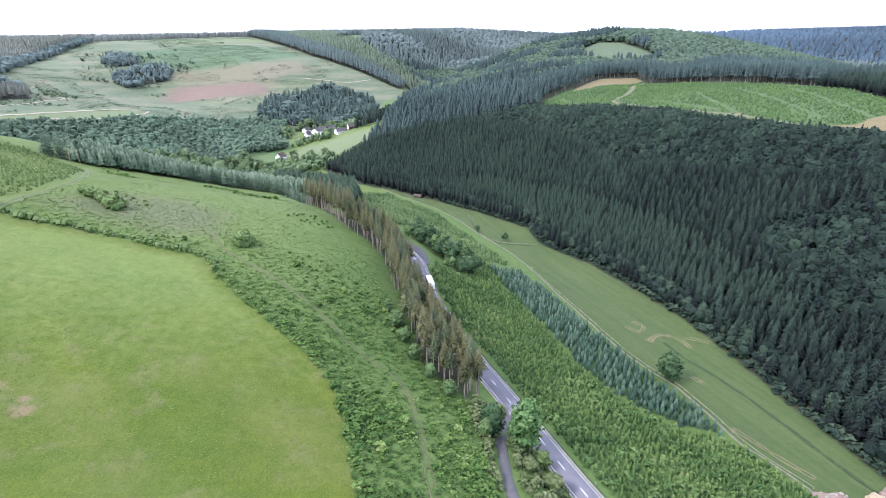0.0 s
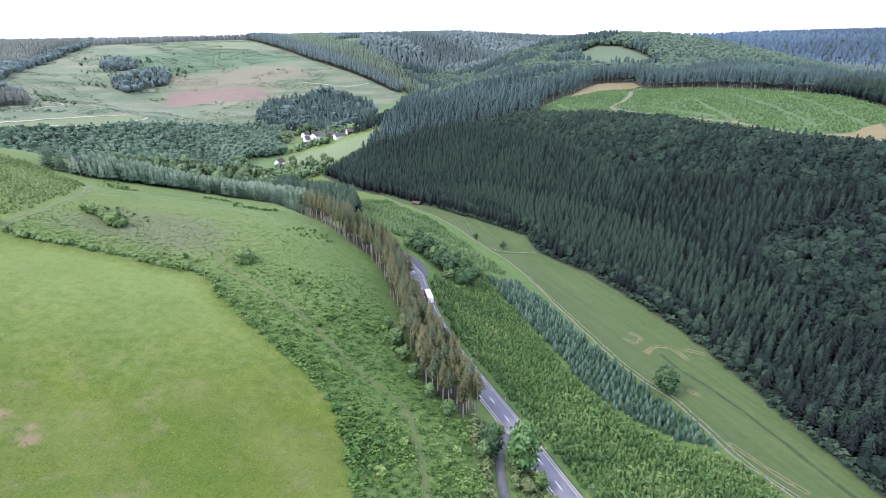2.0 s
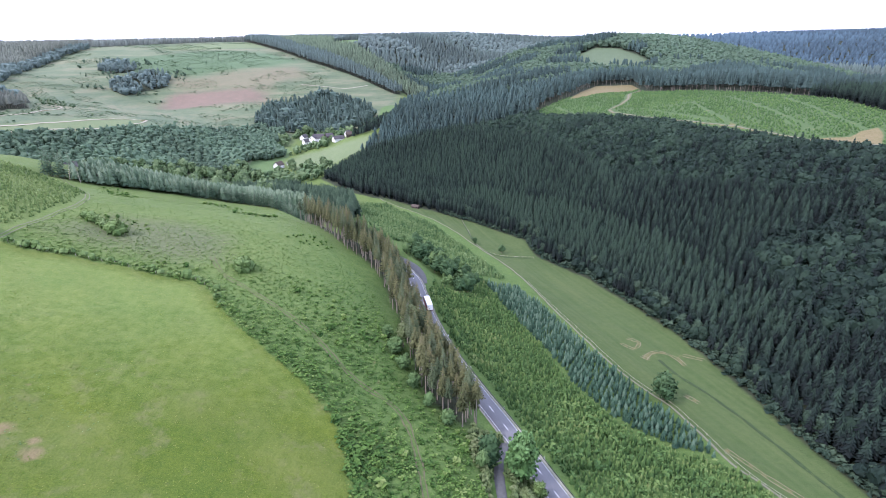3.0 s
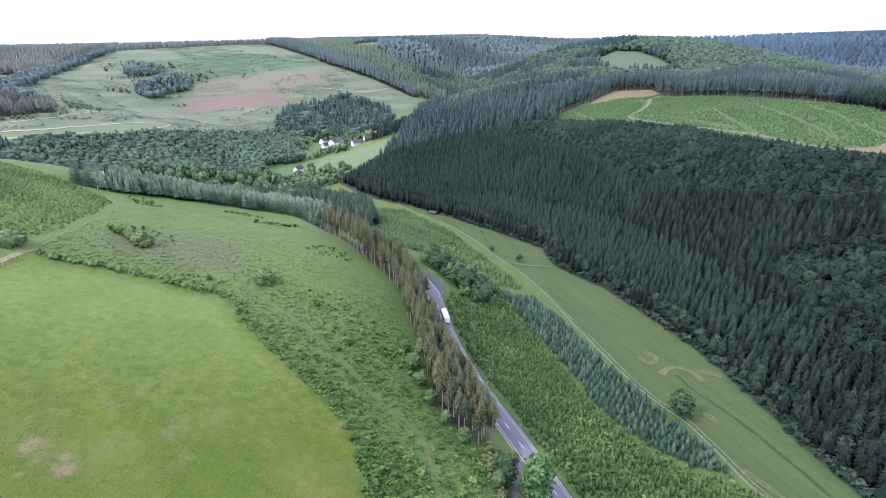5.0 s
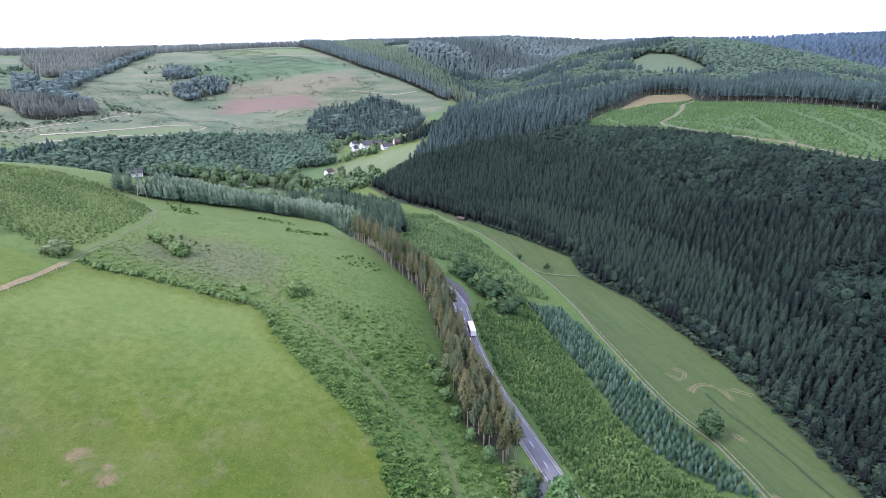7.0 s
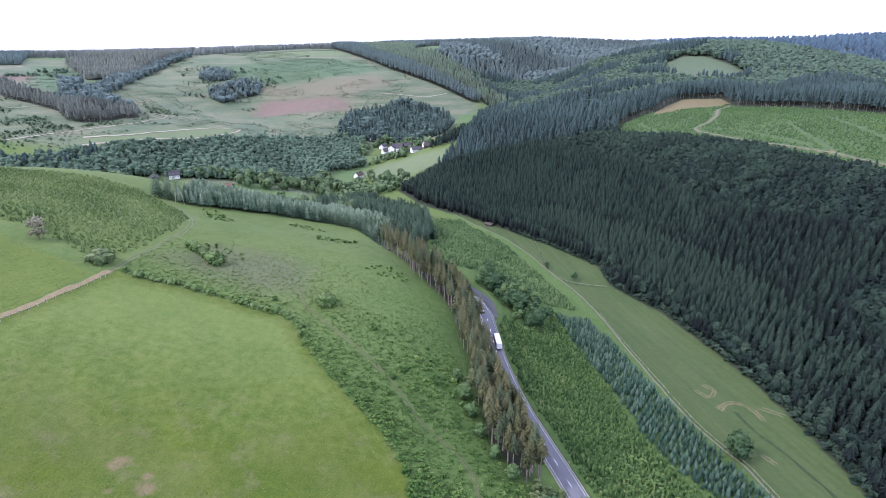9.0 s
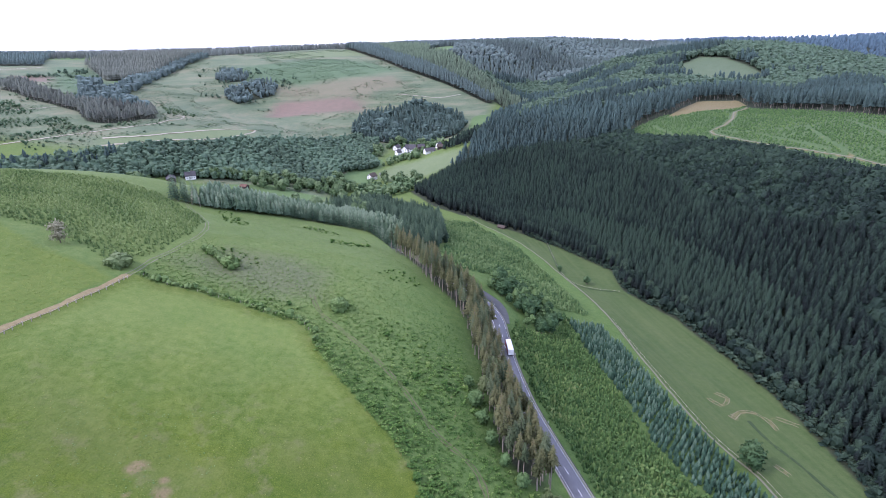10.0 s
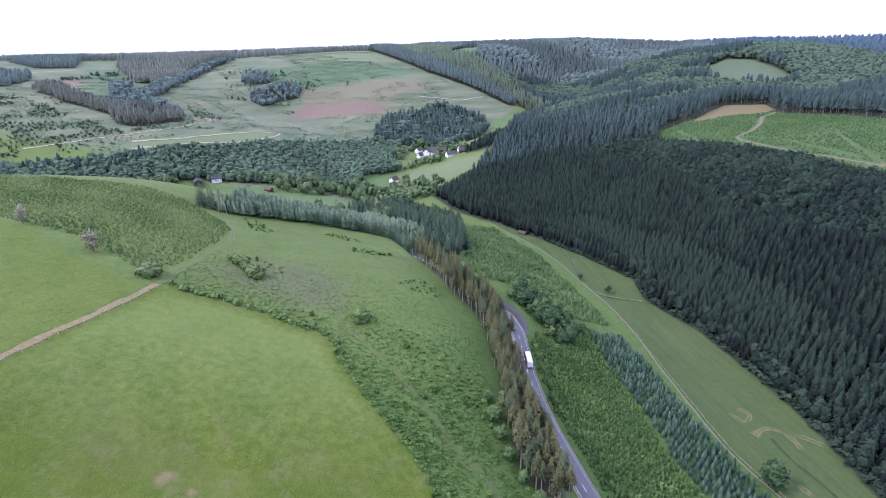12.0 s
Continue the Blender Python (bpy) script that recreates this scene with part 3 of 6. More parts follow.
def ground_heights(x, y):
    """The land with the shelves of road and side path cut into it, and a little roughness."""
    x, y = np.asarray(x, float), np.asarray(y, float)
    z = heights(x, y)
    z = z + 0.35 * np.sin(x * 0.21 + 1.3 * np.sin(y * 0.11)) * np.sin(y * 0.17 + x * 0.05)
    near = (x > -160) & (x < 200) & (y > -160) & (y < 440)
    for line, flat, slope in ((ROAD_LINE, 5.0, 13.0), (LAYBY_LINE, 3.2, 8.0), (PATH_LINE, 2.0, 6.0)):
        px, py = x[near], y[near]
        best, level = np.full(px.shape, 1e9), np.zeros(px.shape)
        for q in line:
            d = np.hypot(px - q[0], py - q[1])
            closer = d < best
            best, level = np.where(closer, d, best), np.where(closer, q[2], level)
        u = np.clip((best - flat) / (slope - flat), 0, 1)
        u = u * u * (3 - 2 * u)
        z[near] = (level - 0.25) * (1 - u) + z[near] * u
    return z


def ground_at(x, y):
    return float(ground_heights(np.array([x]), np.array([y]))[0])


def spaced(*legs):
    """Coordinates at the spacing of each leg (from, to, spacing)."""
    return np.concatenate([np.arange(a, b, s) for a, b, s in legs])


def build_ground():
    xs = spaced((-4400, -1500, 110), (-1500, -700, 22), (-700, -270, 9), (-270, 200, 2.5), (200, 420, 5), (420, 1000, 16), (1000, 2600, 50), (2600, 4500, 130))
    ys = spaced((-1200, -100, 60), (-100, 60, 10), (60, 330, 2.5), (330, 620, 5), (620, 1000, 9), (1000, 1500, 14), (1500, 2300, 25), (2300, 4600, 90))
    gx, gy = np.meshgrid(xs, ys)
    x, y = gx.ravel(), gy.ravel()
    z = ground_heights(x, y)
    nx, ny = len(xs), len(ys)
    i = (np.arange(ny - 1)[:, None] * nx + np.arange(nx - 1)[None, :]).ravel()
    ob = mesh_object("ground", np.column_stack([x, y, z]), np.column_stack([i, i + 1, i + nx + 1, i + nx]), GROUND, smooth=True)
    tagged(ob, "rolling green hills with meadows, rough slopes and bare soil", "ground", kind="structure")
    spots = np.full(x.shape, -1e9)
    for sx, sy, r in BARE_SPOTS:
        spots = np.maximum(spots, r - np.hypot(x - sx, y - sy))
    for line, wide in ((SLOPE_TRAIL, -0.2), (CROSS_TRAIL, 0.0), (FARM_TRACK, -0.1), (MEADOW_TRACK, 0.0), (DITCH, -0.2), *((t, 2.4) for t in TERRACE_TRACKS[:3]), *((t, 2.2) for t in CLEARING_TRACKS), *((t, 0.3) for t in PLANT_LANES),
                       *((t, 0.55) for t in MUD_TRACKS)):
        spots = np.maximum(spots, wide - line_gap(line, x, y))
    spots = np.maximum(spots, depth_in([BARE_FIELD, TURNING_PLACE], x, y))
    layers = {"field": depth_in([HAY_FIELD], x, y), "pasture": depth_in([WEST_PASTURE], x, y), "far_pasture": depth_in([FARM_PASTURE, FAR_LIT_FIELD, *HAMLET_MEADOWS, *LEFT_FIELDS], x, y), "mown": depth_in([VALLEY_MEADOW], x, y),
              "meadow": depth_in([HILL_CLEARING], x, y), "clearing": depth_in([PLANTED_CLEARING], x, y), "red_soil": depth_in([RED_CUT, PINK_FIELD], x, y), "brown_soil": depth_in([BROWN_CUT], x, y), "bare": spots, "upper_hay": np.minimum(depth_in([HAY_FIELD], x, y) * 8 - 30, (y - 138 - 0.25 * (x + 100)) * 1.0), "withered": depth_in([WITHERED], x, y), "hill_grass": np.minimum(y - 185, -x - 60),
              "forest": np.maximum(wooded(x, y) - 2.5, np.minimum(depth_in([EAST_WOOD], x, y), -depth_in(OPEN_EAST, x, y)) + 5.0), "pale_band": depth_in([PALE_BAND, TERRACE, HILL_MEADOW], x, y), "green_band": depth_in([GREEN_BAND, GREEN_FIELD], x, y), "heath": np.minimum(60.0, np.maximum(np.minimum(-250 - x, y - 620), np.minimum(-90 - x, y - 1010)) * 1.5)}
    for name, values in layers.items():
        ob.data.attributes.new(name, "FLOAT", "POINT").data.foreach_set("value", np.clip(values, -500, 500).astype(np.float32))


# woods by their outlines; everything east of the valley that is not open land is wooded as well
SLOPE_BAND = [(-232, 830), (-262, 870), (-268, 960), (-310, 960), (-360, 800), (-420, 745), (-455, 690), (-520, 620), (-640, 540), (-800, 430), (-900, 300), (-780, 330), (-640, 410),
              (-520, 520), (-440, 610), (-330, 665), (-262, 690), (-272, 760)]
KNOLL_WOOD = [(-318, 960), (-330, 1009), (-326, 1080), (-312, 1100), (-267, 1130), (-256, 1165), (-234, 1205), (-184, 1205), (-142, 1170), (-131, 1136), (-141, 1046), (-177, 1000), (-240, 975)]
HILL_CLUMPS = [[(-721, 1217), (-685, 1191), (-649, 1216), (-652, 1251), (-700, 1303), (-743, 1298)],
               [(-636, 1097), (-598, 1085), (-586, 1124), (-553, 1168), (-562, 1205), (-595, 1234), (-627, 1213), (-640, 1156)]]
RIDGE_ROW = [(-600, 1800), (-464, 1590), (-392, 1500), (-317, 1402), (-244, 1354), (-174, 1336), (-105, 1313), (-80, 1330), (-139, 1381), (-213, 1420), (-287, 1500), (-379, 1570), (-543, 1854)]
LIT_WOOD = [(-560, 1880), (-379, 1585), (-287, 1515), (-213, 1435), (-139, 1392), (-85, 1340), (-52, 1285), (20, 1295), (-150, 1560), (-330, 1810), (-470, 1900)]
WEST_BELT = [(-930, 872), (-895, 862), (-814, 812), (-756, 795), (-685, 766), (-639, 720), (-607, 716), (-586, 733), (-587, 773), (-577, 800), (-612, 842), (-651, 835), (-691, 838), (-738, 823), (-818, 864), (-933, 938), (-999, 973)]
RAVINE_FLOOR = [(-612, 845), (-600, 800), (-640, 870), (-740, 926), (-770, 985), (-804, 968), (-867, 1050), (-900, 1030), (-800, 905), (-733, 826), (-691, 845), (-651, 842)]
RAVINE_ROW = [(-755, 935), (-780, 1010), (-835, 1140), (-885, 1270), (-915, 1400), (-915, 1500)]
LEFT_WOODS = [[(-1320, 1405), (-1228, 1294), (-1298, 1236), (-1500, 1350), (-1600, 1500), (-1420, 1560)], [(-1173, 1105), (-1096, 1029), (-1042, 933), (-1030, 899), (-1200, 880), (-1350, 1050)]]
WEST_KNOB = [(-1151, 1347), (-1036, 1239), (-890, 1086), (-864, 1135), (-885, 1241), (-950, 1394), (-952, 1540), (-1000, 1700), (-1234, 1560)]
CREST_WOOD = [(-470, 1740), (-700, 1840), (-900, 1560), (-1120, 1560), (-1400, 1420), (-1700, 1450), (-1900, 1700), (-1400, 1900), (-800, 2100), (-470, 1900)]
OPEN_EAST = [VALLEY_MEADOW, HILL_MEADOW, PLANTED_CLEARING, BARE_FIELD, HILL_CLEARING, *HAMLET_MEADOWS]
EAST_WOOD = [(152, 40), (195, 40), (330, 60), (620, 150), (1700, 900), (2900, 1500), (2900, 3200), (-500, 2300), (-470, 1900), (-330, 1810), (-150, 1560), (20, 1290), (-52, 1275), (-72, 1090),
             (-72, 930), (-92, 800), (-98, 768), (-150, 700), (-110, 640), (-52, 592), (-2, 538), (35, 497), (74, 444), (78, 408), (108, 357), (133, 273), (142, 228), (147, 189), (155, 150), (190, 60)]
STRIP_SPRUCES = [(-138, 848), (-104, 834), (-82, 850), (-70, 920), (-92, 935), (-120, 908)]
WOODS = [EAST_WOOD, SLOPE_BAND, KNOLL_WOOD, *HILL_CLUMPS, RIDGE_ROW, LIT_WOOD, WEST_BELT, RAVINE_FLOOR, WEST_KNOB, *LEFT_WOODS, CREST_WOOD, ROW_WOOD, DARK_BLOCK]


def wooded(x, y):
    return np.minimum(depth_in(WOODS, x, y), -depth_in(OPEN_EAST + [FAR_LIT_FIELD], x, y))


build_ground()


# ---- road, side path, tracks ----
def ribbon(name, line, offsets, lift, material, parent=None, label="", own_level=True, wobble=0.0):
    """A strip along a line; offsets are its crosswise stations, to the right positive, each with a height."""
    p = np.array(line, float)
    d = np.gradient(p[:, :2], axis=0)
    d /= np.linalg.norm(d, axis=1)[:, None]
    side = np.column_stack([d[:, 1], -d[:, 0]])
    sway = 1 + wobble * np.sin(np.arange(len(p)) * 1.7) * np.cos(np.arange(len(p)) * 0.6)
    rows = []
    for o, h in offsets:
        xy = p[:, :2] + side * (o * sway)[:, None]
        z = p[:, 2] if own_level else ground_heights(xy[:, 0], xy[:, 1])
        rows.append(np.column_stack([xy, z + lift + h]))
    k, m = len(p), len(offsets)
    v = np.concatenate(rows)
    f = [(j * k + i, j * k + i + 1, (j + 1) * k + i + 1, (j + 1) * k + i) for j in range(m - 1) for i in range(k - 1)]
    return mesh_object(name, v, f, material, parent, label, smooth=True)


road = tagged(ribbon("road", ROAD_LINE, [(-3.3, -0.5), (-3.0, 0.0), (0, 0.06), (3.0, 0.0), (3.3, -0.5)], 0.0, ASPHALT), "grey two-lane country road with white edge and centre lines", "road", kind="structure")
ribbon("road_edge_line", ROAD_LINE, [(-2.80, 0.0), (-2.70, 0.003)], 0.012, WHITE_PAINT, road)
ribbon("road_edge_line", ROAD_LINE, [(2.70, 0.003), (2.80, 0.0)], 0.012, WHITE_PAINT, road)
ribbon("verge", ROAD_LINE, [(3.25, -0.1), (3.9, -0.16)], 0.0, GRAVEL, road, "pale gravel verge")
ribbon("verge", ROAD_LINE, [(-3.8, -0.16), (-3.25, -0.1)], 0.0, GRAVEL, road, "pale gravel verge")
fine_line = glide(ROAD, 0.5)
along = np.concatenate([[0], np.cumsum(np.linalg.norm(np.diff(fine_line[:, :2], axis=0), axis=1))])
for start in np.arange(90.0, along[-1], 10.4):
    pick = fine_line[(along >= start) & (along <= start + 3.7)]
    if len(pick) > 2:
        ribbon("lane_mark", pick, [(-0.09, 0.0), (0.09, 0.0)], 0.075, WHITE_PAINT, road)
tagged(ribbon("side_road", LAYBY_LINE, [(-2.6, -0.4), (-2.3, 0.0), (2.3, 0.0), (2.6, -0.4)], -0.03, PATH_TAR), "worn pale tarmac side road joining at the bend", "road", kind="structure")
tagged(ribbon("side_path", PATH_LINE, [(-1.5, -0.3), (-1.3, 0.0), (1.3, 0.0), (1.5, -0.3)], 0.0, PATH_TAR), "narrow dark asphalt side path climbing from the road", "path", kind="structure")
flat3 = lambda line: np.column_stack([glide(line, 3.0), np.zeros(len(glide(line, 3.0)))])
tagged(ribbon("dirt_track", flat3(DIRT_TRACK), [(-1.35, 0), (-0.5, 0.03), (0.5, 0.03), (1.35, 0)], 0.12, DIRT, own_level=False, wobble=0.3), "ochre bare dirt track along a pasture fence", "track", kind="structure")
for o in (-0.85, 0.85):
    ribbon("wheel_rut", flat3(FARM_TRACK), [(o - 0.2, 0), (o + 0.2, 0)], 0.1, TRACK_SOIL, bpy.data.objects["dirt_track"], own_level=False, wobble=0.2)
tagged(ribbon("meadow_track", flat3(MEADOW_TRACK), [(-0.6, 0), (0, 0.04), (0.6, 0)], 0.12, TRACK_SOIL, own_level=False, wobble=0.1), "pale gravel farm track along the valley meadow", "track", kind="structure")
for line, wide in (*zip(TERRACE_TRACKS, (1.5, 2.0, 1.5, 2.4, 1.2, 1.2)), (CLEARING_TRACKS[0], 0.9)):
    tagged(ribbon("forest_track", flat3(line), [(-wide, 0), (0, 0.1), (wide, 0)], 0.45, PALE_GRAVEL if wide > 1 else TRACK_SOIL, own_level=False, wobble=0.3), "pale gravel forest track across the hillside", "track", kind="structure")
for line in MUD_TRACKS:
    for o in (-0.9, 0.9):
        tagged(ribbon("mud_rut", flat3(line), [(o - 0.2, 0), (o, 0.03), (o + 0.2, 0)], 0.12, MUD, own_level=False, wobble=0.35), "ochre tyre-torn rut in the mown meadow", "rut", kind="structure")
for line in DARK_RUTS:
    tagged(ribbon("meadow_ditch", flat3(line), [(-0.8, 0), (-0.3, -0.1), (0.3, -0.1), (0.8, 0)], 0.12, DITCH_GRASS, own_level=False, wobble=0.4), "shallow dark ditch through the mown meadow", "ditch", kind="structure")
for o in (-0.7, 0.7):
    tagged(ribbon("slope_trail", flat3(SLOPE_TRAIL), [(o - 0.2, 0), (o + 0.2, 0)], 0.14, RUT_SOIL, own_level=False, wobble=0.5), "worn brown wheel rut down the rough slope", "track", kind="structure")


# ---- plants: shapes of unit height, later scaled and joined or copied ----
rng = np.random.default_rng(7)


def join(pieces):
    v, f, k = [], [], 0
    for a, b in pieces:
        v.append(a)
        f.append(np.asarray(b) + k)
        k += len(a)
    return np.concatenate(v), np.concatenate(f)


def spruce_shape(tiers, points, base=0.08, wide=0.19, ragged=0.25, blunt=0.62):
    """Tiers of drooping boughs, each a star with an uneven rim."""
    pieces = []
    for i in range(tiers):
        u = i / tiers
        r = wide * (1 - u) ** blunt * rng.uniform(0.88, 1.12)
        low = base + (1 - base) * u * 0.97
        top = min(1.0, low + (1 - base) * (1.9 / tiers) * (1 - 0.35 * u))
        m = points * 2
        a = rng.uniform(0, 6.3) + np.arange(m) * 2 * np.pi / m
        rad = np.where(np.arange(m) % 2 == 0, r, r * 0.58) * rng.uniform(1 - ragged, 1 + ragged, m)
        z = low + np.where(np.arange(m) % 2 == 0, -0.012, 0.03) + rng.uniform(-0.015, 0.015, m)
        rim = np.column_stack([rad * np.cos(a), rad * np.sin(a), z])
        v = np.vstack([rim, [[rng.uniform(-0.01, 0.01), rng.uniform(-0.01, 0.01), top]]])
        pieces.append((v, np.array([(j, (j + 1) % m, m) for j in range(m)])))
    return join(pieces)


def bough_cone(tiers, boughs, base=0.34, wide=0.24):
    """A spruce of separate hanging boughs round a slim dark core, narrow at the tip."""
    g = np.arange(5) * 2 * np.pi / 5
    core = np.vstack([np.column_stack([np.cos(g), np.sin(g), np.zeros(5)]) * wide * 0.6 + [0, 0, 0.05], [[0, 0, 0.96]]])
    pieces = [(core, np.array([(k, (k + 1) % 5, 5) for k in range(5)]))]
    lean = rng.uniform(0.85, 1.15, 2)
    for i in range(tiers):
        u = (i + 0.3) / tiers
        m = boughs if u < 0.6 else boughs - 2
        for a in rng.uniform(0, 6.3) + (np.arange(m) + rng.uniform(-0.25, 0.25, m)) * 2 * np.pi / m:
            r = wide * (1 - u) ** 0.62 * rng.uniform(0.72, 1.2) + 0.01
            z = base + (1 - base) * u + rng.uniform(-0.03, 0.03)
            w = rng.uniform(0.36, 0.56)
            d = lambda q, b, h: (q * r * math.cos(a + b) * lean[0], q * r * math.sin(a + b) * lean[1], h)
            v = np.array([d(0.0, 0, z + 0.075 + 0.1 * r), d(0.68, -w, z - 0.02), d(1.0, 0, z - 0.12 * r - 0.015), d(0.68, w, z - 0.02)])
            pieces.append((v, np.array([(0, 1, 2), (0, 2, 3)])))
    return join(pieces)


ICO = bmesh.new()
bmesh.ops.create_icosphere(ICO, subdivisions=1, radius=1.0)
ICO_V = np.array([v.co[:] for v in ICO.verts])
ICO_F = np.array([[v.index for v in f.verts] for f in ICO.faces])
ICO.free()
ICO = bmesh.new()
bmesh.ops.create_icosphere(ICO, subdivisions=2, radius=1.0)
ICO2_V = np.array([v.co[:] for v in ICO.verts])
ICO2_F = np.array([[v.index for v in f.verts] for f in ICO.faces])
ICO.free()


def leaf_tufts(centres, out, size, count):
    """Small bent leaf sprays round each centre, facing outwards with much scatter."""
    n = len(centres) * count
    c = np.repeat(centres, count, 0)
    o = np.repeat(out, count, 0) + rng.normal(0, 0.55, (n, 3))
    o /= np.linalg.norm(o, axis=1)[:, None] + 1e-9
    s = np.cross(o, rng.normal(0, 1, (n, 3)))
    s /= np.linalg.norm(s, axis=1)[:, None] + 1e-9
    t = np.cross(o, s)
    k = size * rng.uniform(0.6, 1.4, (n, 1))
    p = c + o * k * rng.uniform(0.2, 1.2, (n, 1))
    v = np.stack([p - s * k, p + t * k * 0.8 + o * k * 0.2, p + s * k, p - t * k * 0.8 - o * k * 0.3], 1).reshape(-1, 3)
    i = np.arange(n)[:, None] * 4
    return v, np.concatenate([i + [0, 1, 2], i + [0, 2, 3]])


def crown_shape(lumps, tufts, base=0.22, wide=0.42, size=0.035, core=1.0):
    """A broad crown: lumps of foliage, rough all over, with sprays standing out of them."""
    pieces, centres, outs = [], [], []
    for i in range(lumps):
        h = rng.uniform(0, 1)
        a = i * 2.4 + rng.uniform(-0.4, 0.4)
        ring = wide * 0.66 * math.sqrt(max(0.04, 1 - (1.9 * h - 0.8) ** 2)) * rng.uniform(0.55, 1.0)
        c = np.array([ring * math.cos(a), ring * math.sin(a), base + 0.12 + (0.72 - base) * h])
        r = wide * rng.uniform(0.36, 0.52) * (1 - 0.25 * h)
        bump_v = ICO_V * (r * rng.uniform(0.72, 1.2, (len(ICO_V), 1))) * [1, 1, 0.85]
        pieces.append((c + bump_v * core, ICO_F))
        centres.append(c + bump_v * 0.95)
        outs.append(ICO_V)
    if tufts:
        pieces.append(leaf_tufts(np.concatenate(centres), np.concatenate(outs), size, tufts))
    return join(pieces)


def clump_shape(leaves, wide=0.5, lift=0.45, leaf=1.0):
    """A low clump of weeds or young leaves: broad leaf sprays over a dome, most of them turned to the sky."""
    a, h = rng.uniform(0, 6.3, leaves), rng.uniform(0.1, 1.0, leaves)
    r = wide * np.sqrt(1 - (h * 0.9) ** 2) * rng.uniform(0.5, 1.0, leaves)
    c = np.column_stack([r * np.cos(a), r * np.sin(a), 0.1 + h * 0.75])
    o = np.column_stack([np.cos(a) * (1 - h), np.sin(a) * (1 - h), h * 0.8 + lift])
    o = o + rng.normal(0, 0.25, o.shape)
    o /= np.linalg.norm(o, axis=1)[:, None]
    s = np.cross(o, rng.normal(0, 1, o.shape))
    s /= np.linalg.norm(s, axis=1)[:, None]
    t = np.cross(o, s)
    k = wide * leaf * rng.uniform(0.32, 0.62, (leaves, 1))
    v = np.stack([c - s * k - o * k * 0.4, c + t * k * 0.7, c + s * k - o * k * 0.4, c - t * k * 0.7 + o * k * 0.1], 1).reshape(-1, 3)
    i = np.arange(leaves)[:, None] * 4
    return v, np.concatenate([i + [0, 1, 2], i + [0, 2, 3]])


def bush_shape(lumps=3):
    pieces = []
    for i in range(lumps):
        c = np.array([rng.uniform(-0.3, 0.3), rng.uniform(-0.3, 0.3), rng.uniform(0.25, 0.55)])
        pieces.append((c + ICO_V * (0.34 * rng.uniform(0.6, 1.3, (len(ICO_V), 1))), ICO_F))
    pieces.append(leaf_tufts(np.array([[0, 0, 0.5]] * 6), rng.normal(0, 1, (6, 3)) + [0, 0, 0.6], 0.22, 2))
    return join(pieces)


def grow(name, shapes, x, y, tall, wide, material, label, category, sink=0.1, tones=None, toplit=1.0):
    """Plants past counting, joined into one object. tall, wide: metres, one for each plant. The last value: skylight on
    the tops put into the colour, paler upwards.
    """
    n = len(x)
    z = ground_heights(x, y) - sink
    kind = rng.integers(0, len(shapes), n)
    turn = rng.uniform(0, 6.283, n)
    shade = rng.uniform(0, 1, n) if tones is None else np.clip(tones + rng.uniform(-0.3, 0.3, n), 0, 1)
    vs, fs, ts, k = [], [], [], 0
    for s, (v, f) in enumerate(shapes):
        pick = np.nonzero(kind == s)[0]
        if not len(pick):
            continue
        c, d = np.cos(turn[pick])[:, None], np.sin(turn[pick])[:, None]
        w = wide[pick][:, None]
        p = np.stack([(v[:, 0] * c - v[:, 1] * d) * w + x[pick][:, None], (v[:, 0] * d + v[:, 1] * c) * w + y[pick][:, None], v[:, 2] * tall[pick][:, None] + z[pick][:, None]], 2)
        vs.append(p.reshape(-1, 3))
        fs.append((f[None] + (np.arange(len(pick)) * len(v))[:, None, None] + k).reshape(-1, 3))
        ts.append((shade[pick][:, None] + toplit * (v[:, 2] - 0.55)[None, :]).ravel())
        k += len(pick) * len(v)
    ob = mesh_object(name, np.concatenate(vs), np.concatenate(fs), material, tone=np.concatenate(ts))
    return tagged(ob, label, category, kind="stuff")


def sown(box, gap, keep, jitter=0.42):
    """Places on a shaken grid of that gap, inside the box (x0, y0, x1, y1), where keep(x, y) holds."""
    gx, gy = np.meshgrid(np.arange(box[0], box[2], float(gap)), np.arange(box[1], box[3], float(gap)))
    gx[1::2] += gap / 2
    x, y = gx.ravel() + rng.uniform(-jitter, jitter, gx.size) * gap, gy.ravel() + rng.uniform(-jitter, jitter, gx.size) * gap
    k = keep(x, y)
    return x[k], y[k]


def patchy(x, y, size, seed=0.0):
    """A slow wave of about that size, from 0 to 1, for uneven growth."""
    u, v = x / size, y / size
    return 0.5 + 0.25 * (np.sin(u * 2.1 + 1.7 * np.sin(v * 1.3 + seed)) + np.sin(v * 2.6 + 1.9 * np.sin(u * 1.1 + seed * 2)))


def fan(x, y, lo=-55.0, hi=47.0):
    """Within the wedge of country that lies ahead."""
    a = np.degrees(np.arctan2(x, y))
    return (a > lo) & (a < hi)


def in_any(polys, x, y):
    hit = np.zeros(np.shape(x), bool)
    for poly in polys:
        hit |= inside(poly, x, y)
    return hit


BUSHES = [join([clump_shape(14, 0.55), (ICO_V * 0.3 + [0, 0, 0.35], ICO_F)]) for _ in range(5)]
SPRUCES = [bough_cone(8, 7, wide=0.235 + 0.015 * (i % 3)) for i in range(8)]
MID_SPRUCES = [spruce_shape(4, 5, base=0.2, wide=0.21, blunt=0.5) for _ in range(5)]
EDGE_SPRUCES = [spruce_shape(4, 5, base=0.36, wide=0.2, ragged=0.35) for _ in range(5)]
